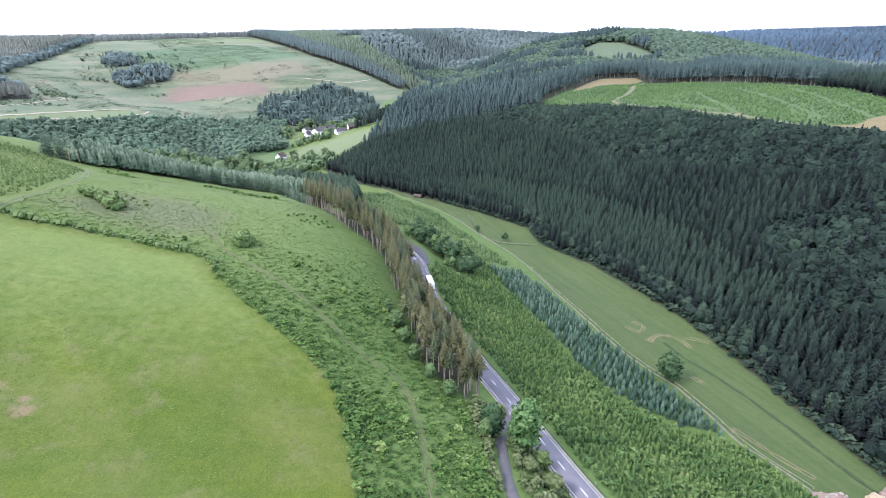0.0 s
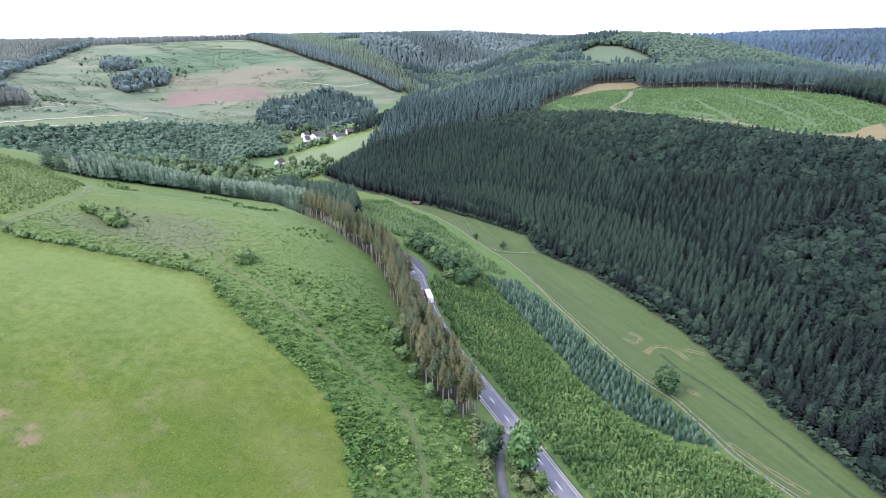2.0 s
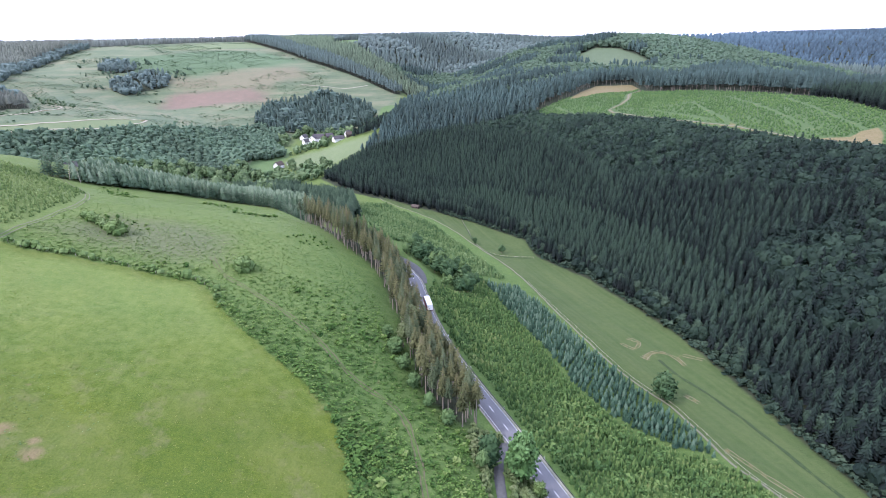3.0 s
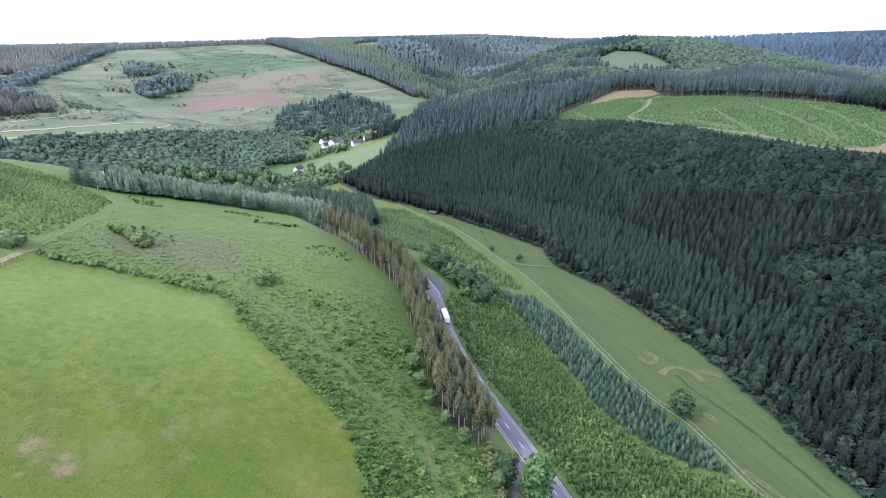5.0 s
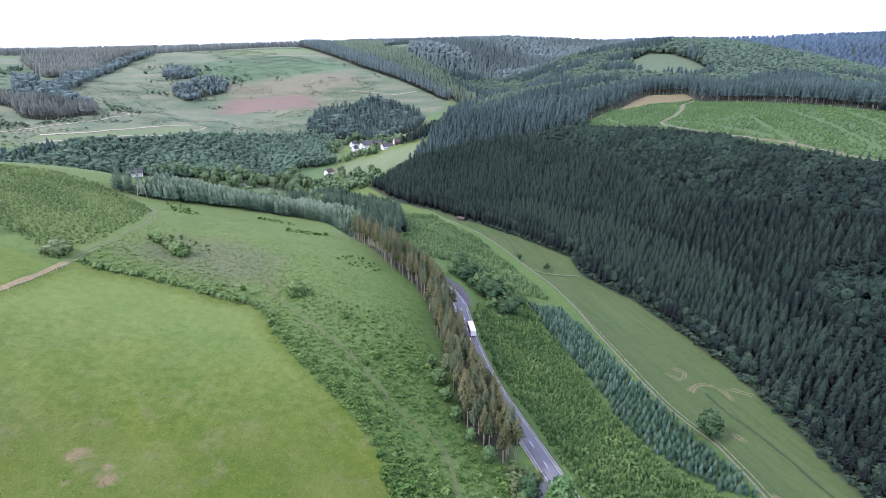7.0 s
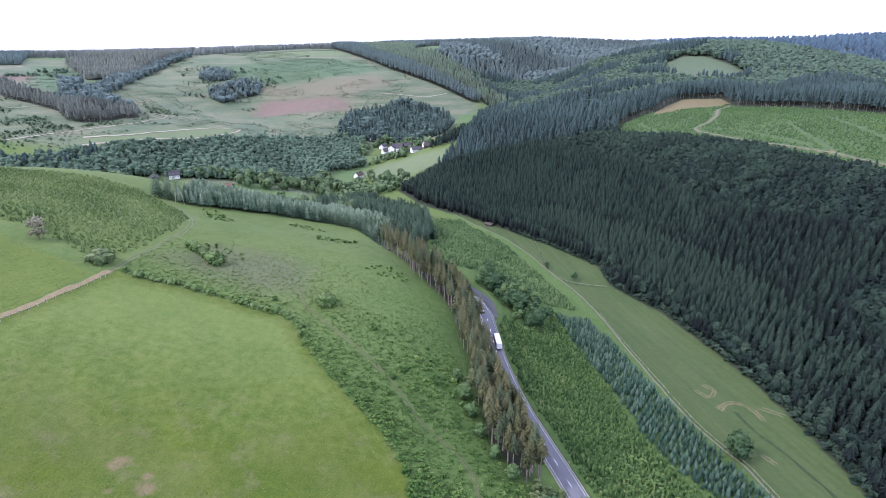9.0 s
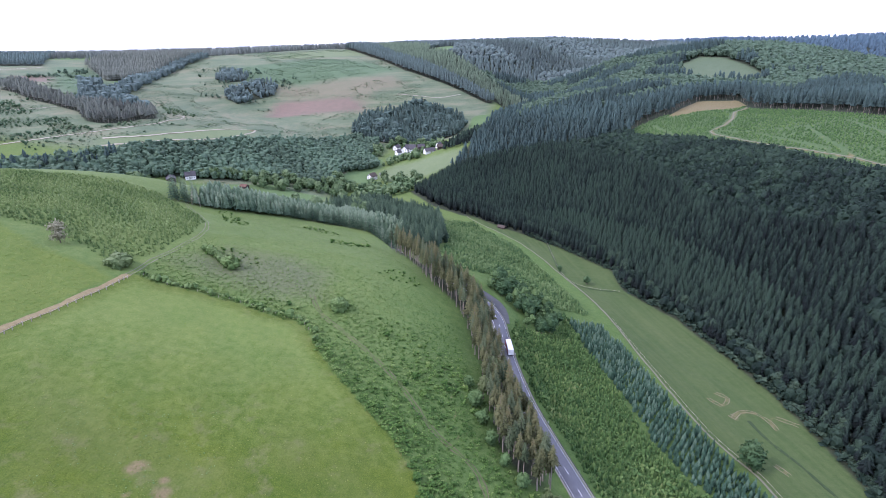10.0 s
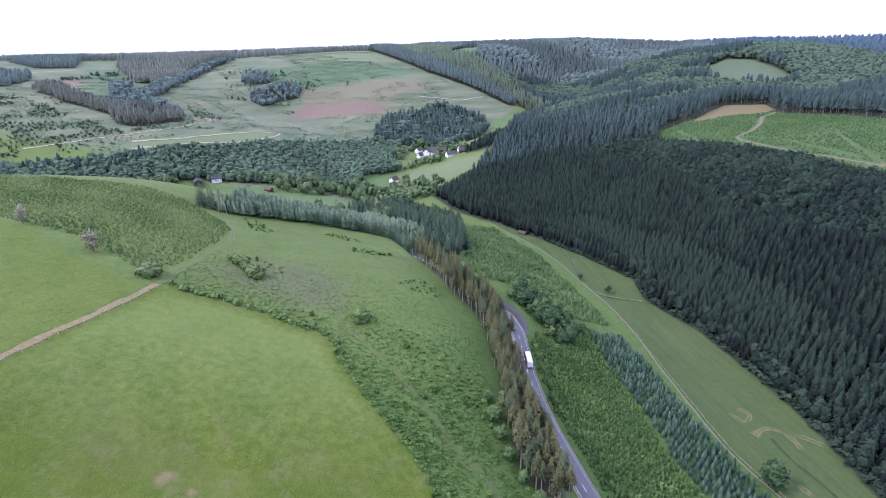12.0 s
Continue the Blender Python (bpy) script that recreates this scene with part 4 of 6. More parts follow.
STEMS = [(np.array([(0.012, 0, -0.05), (-0.006, 0.0104, -0.05), (-0.006, -0.0104, -0.05), (0, 0, 1.0)]), np.array([(0, 1, 3), (1, 2, 3), (2, 0, 3)]))]
FAR_SPRUCES = [spruce_shape(2, 4, base=0.05, wide=0.22) for _ in range(4)]


def dome_shape(sprays, wide=0.34, size=0.075):
    """A rounded, knobbly crown as it closes a canopy, with sprays over it."""
    d = ICO2_V / np.linalg.norm(ICO2_V, axis=1)[:, None]
    knob = 1 + 0.17 * np.sin(d @ rng.normal(0, 3.4, 3) + 1) + 0.14 * np.sin(d @ rng.normal(0, 5.5, 3)) + rng.uniform(-0.12, 0.12, len(d))
    v = d * knob[:, None] * [wide, wide, 0.42] + [0, 0, 0.56]
    pick = rng.choice(np.nonzero(d[:, 2] > -0.3)[0], sprays)
    return join([(v, ICO2_F), leaf_tufts(v[pick], d[pick], size, 1)])


BROADS = [dome_shape(26, 0.34, 0.08) for _ in range(8)]
MID_BROADS = [join([(ICO_V * (0.31 * rng.uniform(0.65, 1.3, (12, 1))) * [1, 1, 1.1] + [rng.uniform(-.14, .14), rng.uniform(-.14, .14), z], ICO_F) for z in (0.38, 0.66)] + [leaf_tufts(np.array([[0, 0, 0.6]] * 7) + rng.normal(0, 0.22, (7, 3)), rng.normal(0, 1, (7, 3)) + [0, 0, 0.5], 0.15, 1)]) for _ in range(6)]
FAR_BROADS = [(ICO_V * (0.42 * rng.uniform(0.72, 1.2, (12, 1))) * [1, 1, 1.15] + [0, 0, 0.5], ICO_F) for _ in range(4)]

# the woods east of the valley: spruce in blocks, broadleaves along the foot and over the brow
BROAD_EAST = [[(68, 705), (133, 606), (150, 520), (182, 445), (215, 400), (268, 330), (330, 240), (420, 250), (345, 360), (304, 385), (289, 414), (269, 450), (255, 496), (228, 550), (197, 626), (174, 658), (132, 715), (110, 760), (60, 800), (20, 780)],
              [(187, 315), (212, 325), (262, 312), (300, 240), (207, 225), (183, 230), (186, 272)]]
FRONT_BLOCK = [(20, 565), (60, 490), (90, 400), (120, 345), (140, 270), (150, 180), (176, 205), (179, 260), (172, 305), (161, 359), (141, 420), (110, 484), (88, 509), (40, 572)]


def east_near(x, y):
    return (wooded(x, y) > -0.5) & inside(EAST_WOOD, x, y) & (np.hypot(x, y) < 760) & fan(x, y) & (y > 110)


x, y = sown((-160, 100, 620, 760), 4.25, east_near, 0.36)
edge = wooded(x, y) < 7 + 6 * patchy(x, y, 40)
brow = (depth_in([PLANTED_CLEARING], x, y) > -45) & (x + y < 900)
broad = (in_any(BROAD_EAST, x, y) & (patchy(x, y, 60, 2.0) > 0.22)) | brow | (edge & (x < 200) & (y < 430) & (patchy(x, y, 35) > 0.45)) | (rng.uniform(0, 1, len(x)) < 0.02)
broad &= rng.uniform(0, 1, len(x)) < 0.88
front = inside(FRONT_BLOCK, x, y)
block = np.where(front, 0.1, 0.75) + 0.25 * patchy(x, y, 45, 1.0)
tall = np.where(broad, rng.uniform(8.0, 12.0, len(x)) + 2.0 * brow, 12.5 + 4 * block + rng.uniform(-1.8, 2.2, len(x))) * np.where(edge, 0.8, 1.0)
s = ~broad
# shade and haze put into the tones: darker close by, paler far off
grow("spruce_forest", SPRUCES, x[s], y[s], tall[s], tall[s] * rng.uniform(0.74, 0.96, s.sum()), SPRUCE, "dense dark green spruce forest on the valley side", "forest", tones=np.where(front, np.clip(0.36 + (y - 260) / 260, 0.04, 0.62), 0.04)[s] + 0.25 * patchy(x[s], y[s], 45, 1.0) + np.clip((y[s] - 400) / 420, 0, 0.3), toplit=1.4)
thin = broad & (rng.uniform(0, 1, len(x)) < 0.9)
# broadleaves likewise paler with distance, as haze makes them
grow("broadleaf_forest", BROADS, x[thin], y[thin], tall[thin], tall[thin] * rng.uniform(0.8, 1.15, thin.sum()), BROADLEAF, "dark green broadleaf woodland over the brow of the hill", "forest", tones=0.05 + 0.5 * patchy(x[thin], y[thin], 30) + np.clip((y[thin] - 420) / 500, 0, 0.3), toplit=0.6)


def east_mid(x, y):
    return (wooded(x, y) > 2) & inside(EAST_WOOD, x, y) & (np.hypot(x, y) >= 760) & (np.hypot(x, y) < 1560) & fan(x, y, -20, 44)


x, y = sown((-200, 450, 1150, 1560), 8.2, east_mid)
margin = -depth_in([PLANTED_CLEARING, BARE_FIELD, HILL_CLEARING], x, y)
broad = ((patchy(x, y, 60, 0.7) > 0.42) & (y > 930) | ((x > 430) & (y > 1120))) & (depth_in([PLANTED_CLEARING, BARE_FIELD], x, y) < -60)
tall = np.where(broad, rng.uniform(12, 17, len(x)), rng.uniform(18, 25, len(x)))
rim = ~broad & (margin < 26) & (y < 1000)
deep = ~broad & ~rim
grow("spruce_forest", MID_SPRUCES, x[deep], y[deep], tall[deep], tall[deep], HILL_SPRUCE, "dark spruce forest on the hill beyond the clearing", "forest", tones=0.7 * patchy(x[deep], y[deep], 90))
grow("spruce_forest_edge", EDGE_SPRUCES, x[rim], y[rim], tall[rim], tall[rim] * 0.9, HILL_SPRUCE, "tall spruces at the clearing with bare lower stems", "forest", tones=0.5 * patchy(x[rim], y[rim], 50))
grow("spruce_trunks", STEMS, x[rim], y[rim], tall[rim] * 0.7, tall[rim], PALE_BARK, "bare pale stems along the clearing", "trunks", toplit=0)
grow("broadleaf_forest", MID_BROADS, x[broad], y[broad], tall[broad], tall[broad] * 1.05, HILL_BROAD, "grey-green broadleaf forest on the round hill", "forest", tones=-0.1 + 0.45 * np.clip((x[broad] - 250) / 300, 0, 1) * patchy(x[broad], y[broad], 70))


def far_woods(x, y):
    return (wooded(x, y) > 3) & (inside(EAST_WOOD, x, y) | inside(CREST_WOOD, x, y)) & (np.hypot(x, y) >= 1560) & (np.hypot(x, y) < 2300) & fan(x, y, -52, 44)


x, y = sown((-1900, 1200, -300, 2150), 13.0, lambda x, y: far_woods(x, y) & inside(CREST_WOOD, x, y))
tall = rng.uniform(12, 20, len(x))
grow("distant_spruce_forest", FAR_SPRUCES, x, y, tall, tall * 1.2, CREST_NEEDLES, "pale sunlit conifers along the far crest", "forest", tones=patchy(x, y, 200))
x, y = sown((-500, 1200, 1700, 2300), 11.5, lambda x, y: far_woods(x, y) & ~inside(CREST_WOOD, x, y))
broad = patchy(x, y, 160, 3.0) > 0.55
tall = rng.uniform(15, 23, len(x))
grow("distant_spruce_forest", FAR_SPRUCES, x[~broad], y[~broad], tall[~broad], tall[~broad] * 1.25, FAR_SPRUCE, "hazy blue-green spruce forest on the far ridge", "forest", tones=patchy(x[~broad], y[~broad], 200))
grow("distant_broadleaf_forest", FAR_BROADS, x[broad], y[broad], tall[broad] * 0.75, tall[broad] * 0.85, FAR_SPRUCE, "hazy broadleaf forest on the far ridge", "forest", tones=patchy(x[broad], y[broad], 120, 1.0) * 0.5, toplit=0.6)
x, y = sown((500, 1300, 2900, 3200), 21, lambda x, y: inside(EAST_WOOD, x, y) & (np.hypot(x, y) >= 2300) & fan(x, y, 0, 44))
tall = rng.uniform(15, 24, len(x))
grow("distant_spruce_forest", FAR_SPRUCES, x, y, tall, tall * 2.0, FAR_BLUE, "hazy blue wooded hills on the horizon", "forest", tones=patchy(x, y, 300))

# woods west of the valley
x, y = sown((-920, 280, -220, 980), 5.0, lambda x, y: inside(SLOPE_BAND, x, y) & fan(x, y, -60, 0))
broad = (patchy(x, y, 90, 1.5) > 0.14) | (rng.uniform(0, 1, len(x)) < 0.8)
tall = rng.uniform(8.5, 14, len(x)) * np.where(broad, 1.0, 1.4)
grow("broadleaf_forest", MID_BROADS, x[broad], y[broad], tall[broad], tall[broad] * 0.95, HILL_BROAD, "mixed dark green woodland below the terraced hillside", "forest", tones=patchy(x[broad], y[broad], 50))
grow("spruce_forest", MID_SPRUCES, x[~broad], y[~broad], tall[~broad], tall[~broad], HILL_SPRUCE, "spruces among the woodland of the side valley", "forest")
x, y = sown((-330, 950, -130, 1180), 6.0, lambda x, y: inside(KNOLL_WOOD, x, y))
tall = rng.uniform(12, 23, len(x)) * (0.75 + 0.4 * patchy(x, y, 45, 3.0))
grow("spruce_forest", MID_SPRUCES * 2 + MID_BROADS[:1], x, y, tall, tall * 1.05, KNOLL_NEEDLES, "dark spruce wood on the knoll above the hamlet", "forest")
x, y = sown((-760, 1080, -540, 1310), 7.0, lambda x, y: in_any(HILL_CLUMPS, x, y) & (patchy(x, y, 24, 1.0) + 0.3 * patchy(x, y, 9) > 0.3))
tall = rng.uniform(9, 17, len(x))
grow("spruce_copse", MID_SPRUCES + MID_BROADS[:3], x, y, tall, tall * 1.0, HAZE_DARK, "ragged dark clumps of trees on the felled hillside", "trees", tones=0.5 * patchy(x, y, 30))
x, y = sown((-1100, 1080, -540, 1420), 9.0, lambda x, y: (patchy(x, y, 46, 4.0) * patchy(x, y, 17, 1.0) > 0.42) & (depth_in(HILL_CLUMPS + [RAVINE_FLOOR, GREEN_FIELD], x, y) > -60) & (wooded(x, y) < 0))
tall = rng.uniform(3, 9, len(x))
grow("hillside_trees", MID_BROADS + MID_SPRUCES[:2], x, y, tall, tall * 1.1, HILL_BROAD, "scattered small trees round the hillside clumps", "trees", tones=0.4 * patchy(x, y, 30))
x, y = sown((-620, 1290, -70, 1870), 7.0, lambda x, y: inside(RIDGE_ROW, x, y))
tall = rng.uniform(17, 25, len(x))
grow("spruce_shelterbelt", EDGE_SPRUCES, x, y, tall, tall * 1.0, HAZE_DARK, "dark shelterbelt of tall spruces down the hill spur", "trees", tones=0.3 * patchy(x, y, 60))
grow("spruce_trunks", STEMS, x, y, tall * 0.6, tall, BARK, "bare stems under the shelterbelt", "trunks", toplit=0)
x, y = sown((-570, 1280, 30, 1910), 9.0, lambda x, y: inside(LIT_WOOD, x, y) & (depth_in([FAR_LIT_FIELD], x, y) < -2))
tall = rng.uniform(14, 21, len(x))
# upper part paler still: more sunlight put into the tones
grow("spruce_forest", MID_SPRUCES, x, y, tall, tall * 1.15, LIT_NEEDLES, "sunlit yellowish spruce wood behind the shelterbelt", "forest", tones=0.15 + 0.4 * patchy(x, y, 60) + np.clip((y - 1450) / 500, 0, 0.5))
x, y = sown((-1260, 1080, -850, 1710), 9.0, lambda x, y: inside(WEST_KNOB, x, y))
tall = rng.uniform(15, 22, len(x))
grow("spruce_forest", MID_SPRUCES, x, y, tall, tall * 1.3, RAVINE_NEEDLES, "brownish sunlit spruce wood on the western knob", "forest", tones=0.3 + 0.5 * patchy(x, y, 70))
x, y = sown((-1620, 870, -1020, 1570), 11.0, lambda x, y: in_any(LEFT_WOODS, x, y))
tall = rng.uniform(14, 21, len(x))
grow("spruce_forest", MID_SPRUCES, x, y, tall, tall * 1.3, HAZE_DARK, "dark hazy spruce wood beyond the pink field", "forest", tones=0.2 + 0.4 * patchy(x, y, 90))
x, y = sown((-1010, 700, -570, 980), 6.2, lambda x, y: inside(WEST_BELT, x, y) & (patchy(x, y, 30, 2.0) + 0.4 * patchy(x, y, 9) > 0.28))
tall = rng.uniform(12, 20, len(x))
grow("spruce_belt", EDGE_SPRUCES, x, y, tall, tall * 1.05, BELT_NEEDLES, "thinned belt of brownish spruces with bare stems above the quarry", "forest", tones=patchy(x, y, 40))
grow("spruce_trunks", STEMS, x, y, tall * 0.65, tall, PALE_BARK, "bare pale stems of the thinned spruce belt", "trunks", toplit=0)
x, y = sown((-930, 790, -590, 1520), 7.5, lambda x, y: (inside(RAVINE_FLOOR, x, y) & (patchy(x, y, 26, 2.0) > 0.25)) | (line_gap(RAVINE_ROW, x, y) < 15 + 9 * patchy(x, y, 30)))
tall = rng.uniform(11, 18, len(x))
grow("ravine_wood", MID_SPRUCES + MID_BROADS[:2], x, y, tall, tall * 1.05, HAZE_DARK, "dark trees along the western ravine", "forest", tones=0.4 * patchy(x, y, 60))
x, y = sown((-1000, 520, -560, 900), 7.0, lambda x, y: (wooded(x, y) < -3) & (depth_in([TERRACE], x, y) < -6) & (patchy(x, y, 30, 5.0) * patchy(x, y, 90, 2.0) > 0.3) & (line_gap(TERRACE_TRACKS[0], x, y) > 6))
tall = rng.uniform(1.5, 5.5, len(x))
grow("hillside_bushes", MID_BROADS, x, y, tall, tall * 1.3, HEATHER, "green bushes scattered over the quarry slope", "shrubs", tones=patchy(x, y, 25))
x, y = sown((-1100, 620, -250, 1760), 6.0, lambda x, y: fan(x, y) & (wooded(x, y) < -4) & ~in_any([RED_CUT, FARM_PASTURE, TERRACE, *HAMLET_MEADOWS], x, y) & (patchy(x, y, 34, 1.0) * patchy(x, y, 120, 3.0) + 0.15 * inside(GREEN_BAND, x, y) > 0.25 + 0.1 * np.sin(x * 0.13) * np.sin(y * 0.11)))
tall = rng.uniform(0.6, 2.0, len(x)) * (1 + (rng.uniform(0, 1, len(x)) < 0.06))
grow("hillside_scrub", [clump_shape(6, 0.8) for _ in range(4)], x, y, tall, tall * 1.7, HEATHER, "low scrub in drifts over the felled hillside", "scrub", toplit=0.2)
x, y = sown((-240, 330, -20, 650), 5.0, lambda x, y: inside(DARK_BLOCK, x, y) & (line_gap([p[:2] for p in ROAD], x, y) > 6))
tall = rng.uniform(12, 17, len(x))
grow("spruce_forest", SPRUCES, x, y, tall, tall * 1.05, BLOCK_NEEDLES, "dark spruce block where road and valley meet", "forest")

VALLEY_COPSE = [[(-228, 832), (-205, 852), (-150, 850), (-110, 838), (-112, 852), (-150, 868), (-205, 882), (-228, 872)], [(-262, 690), (-205, 650), (-150, 700), (-138, 742), (-152, 750), (-190, 746), (-213, 742), (-235, 715)], [(-285, 880), (-270, 985), (-190, 995), (-150, 950), (-140, 905), (-150, 880), (-180, 868), (-215, 872), (-250, 885)]]
HOMES = [(-352, 628), (-436, 606), (-420, 622), (-226, 764), (-212, 930), (-199, 926), (-232, 946), (-208, 952), (-262, 985), (-160, 872), (-142, 900), (-128, 868), (-188, 942), (-222, 914)]
x, y = sown((-300, 640, -120, 1000), 7.5, lambda x, y: in_any(VALLEY_COPSE, x, y) & (~np.any([(np.abs(x - a + (b - y) * 0.2) < 13) & (y > b - 50) & (y < b + 11) for a, b in HOMES], axis=0)) & (patchy(x, y, 22) > 0.3))
tall = rng.uniform(5, 13, len(x))
grow("valley_copse", MID_BROADS, x, y, tall, tall * 0.95, VALLEY_LEAF, "mixed trees and hedges round the hamlet and the brook", "trees")

x, y = sown((-150, 820, -60, 950), 5.5, lambda x, y: inside(STRIP_SPRUCES, x, y))
tall = rng.uniform(9, 15, len(x))
grow("spruce_copse", MID_SPRUCES, x, y, tall, tall, SPRUCE, "dark spruces behind the sloping hill meadow", "trees")

# young plantations
x, y = sown((-10, 70, 160, 320), 1.75, lambda x, y: inside(YOUNG_WOOD, x, y) & (line_gap([p[:2] for p in ROAD], x, y) > 5.2) & (line_gap([p[:2] for p in LAYBY], x, y) > 4), 0.3)
tall = rng.uniform(1.5, 2.9, len(x)) * (1 + 0.6 * (rng.uniform(0, 1, len(x)) < 0.12))
YOUNG = [spruce_shape(3, 4, 0.02, 0.36, 0.35) for _ in range(5)] + [clump_shape(9, 0.5) for _ in range(2)]
grow("young_plantation", YOUNG, x, y, tall, tall * 0.9, YOUNG_NEEDLES, "dense bright green young plantation beside the road", "plantation", tones=patchy(x, y, 16) * 0.5 + 0.12)
x, y = sown((-90, 315, 60, 590), 2.8, lambda x, y: inside(NORTH_YOUNG_WOOD, x, y) & (line_gap([p[:2] for p in ROAD], x, y) > 6.5))
tall = rng.uniform(1.8, 4.2, len(x))
grow("young_plantation", YOUNG, x, y, tall, tall * 1.1, FERN, "young mixed plantation on the slope above the meadow", "plantation", tones=0.2 + 0.6 * patchy(x, y, 20))
x, y = sown((-430, 170, -160, 320), 2.0, lambda x, y: inside(FIR_BLOCK, x, y))
tall = rng.uniform(1.1, 2.1, len(x))
grow("young_fir_plantation", YOUNG, x, y, tall, tall * 1.15, FIR_NEEDLES, "dense dark green young fir plantation on the hilltop", "plantation", tones=patchy(x, y, 18))
x, y = sown((100, 350, 440, 900), 3.0, lambda x, y: inside(PLANTED_CLEARING, x, y) & (depth_in([TURNING_PLACE, BARE_FIELD], x, y) < -1) & (line_gap(CLEARING_TRACKS[0], x, y) > 4.0) & (np.min([line_gap(t, x, y) for t in PLANT_LANES], axis=0) > 2.6), 0.34)
keep = rng.uniform(0, 1, len(x)) < 0.7 + 0.3 * patchy(x, y, 24)
x, y = x[keep], y[keep]
tall = rng.uniform(1.2, 2.6, len(x))
grow("young_fir_plantation", [spruce_shape(2, 4, 0.02, 0.42, 0.35) for _ in range(4)], x, y, tall, tall * 1.3, YOUNG_NEEDLES, "rows of young firs on the planted clearing", "plantation", tones=patchy(x, y, 40) * 0.3 + 0.1)

# rough slope between hay field and road
SLOPE = [(-164, 188), (-103, 188), (-88, 178), (-76, 160), (-60, 146), (-48, 134), (-34, 124), (-28, 110), (-25, 95), (-20, 80), (0, 60), (24, 60), (14, 98), (9, 122), (9, 140), (-4, 146), (-8, 173), (-17, 213),
         (-28, 250), (-48, 272), (-70, 305), (-95, 372), (-140, 388), (-176, 370), (-205, 322), (-178, 276), (-166, 246)]
x, y = sown((-210, 50, 40, 390), 1.25, lambda x, y: inside(SLOPE, x, y) & (depth_in([HAY_FIELD], x, y) < 0.3 * np.sin(x * 1.3 + y)) & (line_gap(SLOPE_TRAIL, x, y) > 1.1 + 0.4 * np.sin(x * 0.9)) & (line_gap([p[:2] for p in ROAD], x, y) > 5.5) & (line_gap([p[:2] for p in SIDE_PATH], x, y) > 2.2), 0.85)
lush = np.clip(1.25 - (y - 70) / 160, 0.15, 1.0) * (0.45 + patchy(x, y, 14)) + 0.5 * (np.abs(depth_in([HAY_FIELD], x, y)) < 4)
keep = rng.uniform(0, 1, len(x)) < 0.8 + 0.4 * lush
x, y, lush = x[keep], y[keep], lush[keep]
strip = depth_in([ROW_WOOD], x, y) > -5 - 3 * patchy(x, y, 20)
tall = (rng.uniform(0.2, 0.8, len(x)) + 1.15 * lush * rng.uniform(0.1, 1.0, len(x)) ** 1.3) * np.where(strip, 0.6, 1.0) * np.clip(1.35 - (y - 90) / 240, 0.6, 1.0)
# glancing sun put into the tones: paler upslope, darker beside the spruces
grow("undergrowth", [clump_shape(11, 0.6, 0.55, 0.72) for _ in range(8)], x, y, tall, tall * rng.uniform(1.1, 1.7, len(x)), SCRUB, "rank green weeds and brambles covering the rough slope", "undergrowth", tones=patchy(x, y, 22) * 0.3 + 0.3 * patchy(x, y, 5, 1.0) + 0.08 + np.clip((y - 105) / 200, 0, 0.48) * np.clip((-x - 25) / 60, 0.15, 1))
x, y = sown((-210, 50, 40, 390), 3.8, lambda x, y: inside(SLOPE, x, y) & (depth_in([HAY_FIELD], x, y) < 0.3 * np.sin(x * 1.3 + y)) & (line_gap(SLOPE_TRAIL, x, y) > 2.0) & (line_gap([p[:2] for p in ROAD], x, y) > 7) & (line_gap([p[:2] for p in SIDE_PATH], x, y) > 3) & (patchy(x, y, 24, 1.0) * np.clip(1.6 - y / 190, 0.45, 1) > 0.38))
tall = rng.uniform(0.7, 1.6, len(x)) * (1 + 0.7 * (rng.uniform(0, 1, len(x)) < 0.15))
grow("shrubs", BUSHES, x, y, tall, tall * 1.3, SCRUB, "scattered fresh green shrubs on the rough slope", "shrubs")
ROADSIDE = [(8, 142), (19, 146), (26, 131), (33, 112), (52, 62), (24, 60), (14, 98), (9, 122)]
x, y = sown((0, 55, 60, 150), 2.0, lambda x, y: inside(ROADSIDE, x, y) & (line_gap([p[:2] for p in ROAD], x, y) > 4.6) & (line_gap([p[:2] for p in SIDE_PATH], x, y) > 2.2))
tall = rng.uniform(1.0, 3.4, len(x))
grow("roadside_thicket", BUSHES, x, y, tall, tall * 0.95, OLIVE_LEAF, "thick olive-green brambles and bushes between road and side path", "shrubs", tones=patchy(x, y, 9) * 0.6)
x, y = sown((0, 30, 210, 620), 2.5, lambda x, y: (np.abs(depth_in([VALLEY_MEADOW], x, y) + 3) < 2.9) & (wooded(x, y) > -2) & (y > 120))
tall = rng.uniform(1.2, 5.5, len(x))
grow("forest_edge_shrubs", BUSHES, x, y, tall, tall * 1.2, EDGE_LEAF, "shrubs along the foot of the spruce forest", "shrubs")
x, y = sown((-175, 84, -10, 205), 0.88, lambda x, y: inside(HAY_FIELD, x, y))
keep = rng.uniform(0, 1, len(x)) < 0.25 + 0.6 * patchy(x, y, 18)
x, y = x[keep], y[keep]
tall = rng.uniform(0.1, 0.27, len(x))
grow("grass_tufts", [clump_shape(5, 0.8, 0.8) for _ in range(4)], x, y, tall, tall * 1.7, foliage("field_grass_blades", (0.06, 0.118, 0.006), (0.108, 0.152, 0.014), (0.19, 0.195, 0.06)), "grass tufts on the bright hay field", "grass")
x, y = sown((-145, 88, -75, 140), 1.0, lambda x, y: (np.hypot(x + 106, (y - 108) * 1.1) < 20 * (0.4 + patchy(x, y, 7))) & inside(HAY_FIELD, x, y))
keep = rng.uniform(0, 1, len(x)) < 0.45
x, y = x[keep], y[keep]
tall = rng.uniform(0.1, 0.28, len(x))
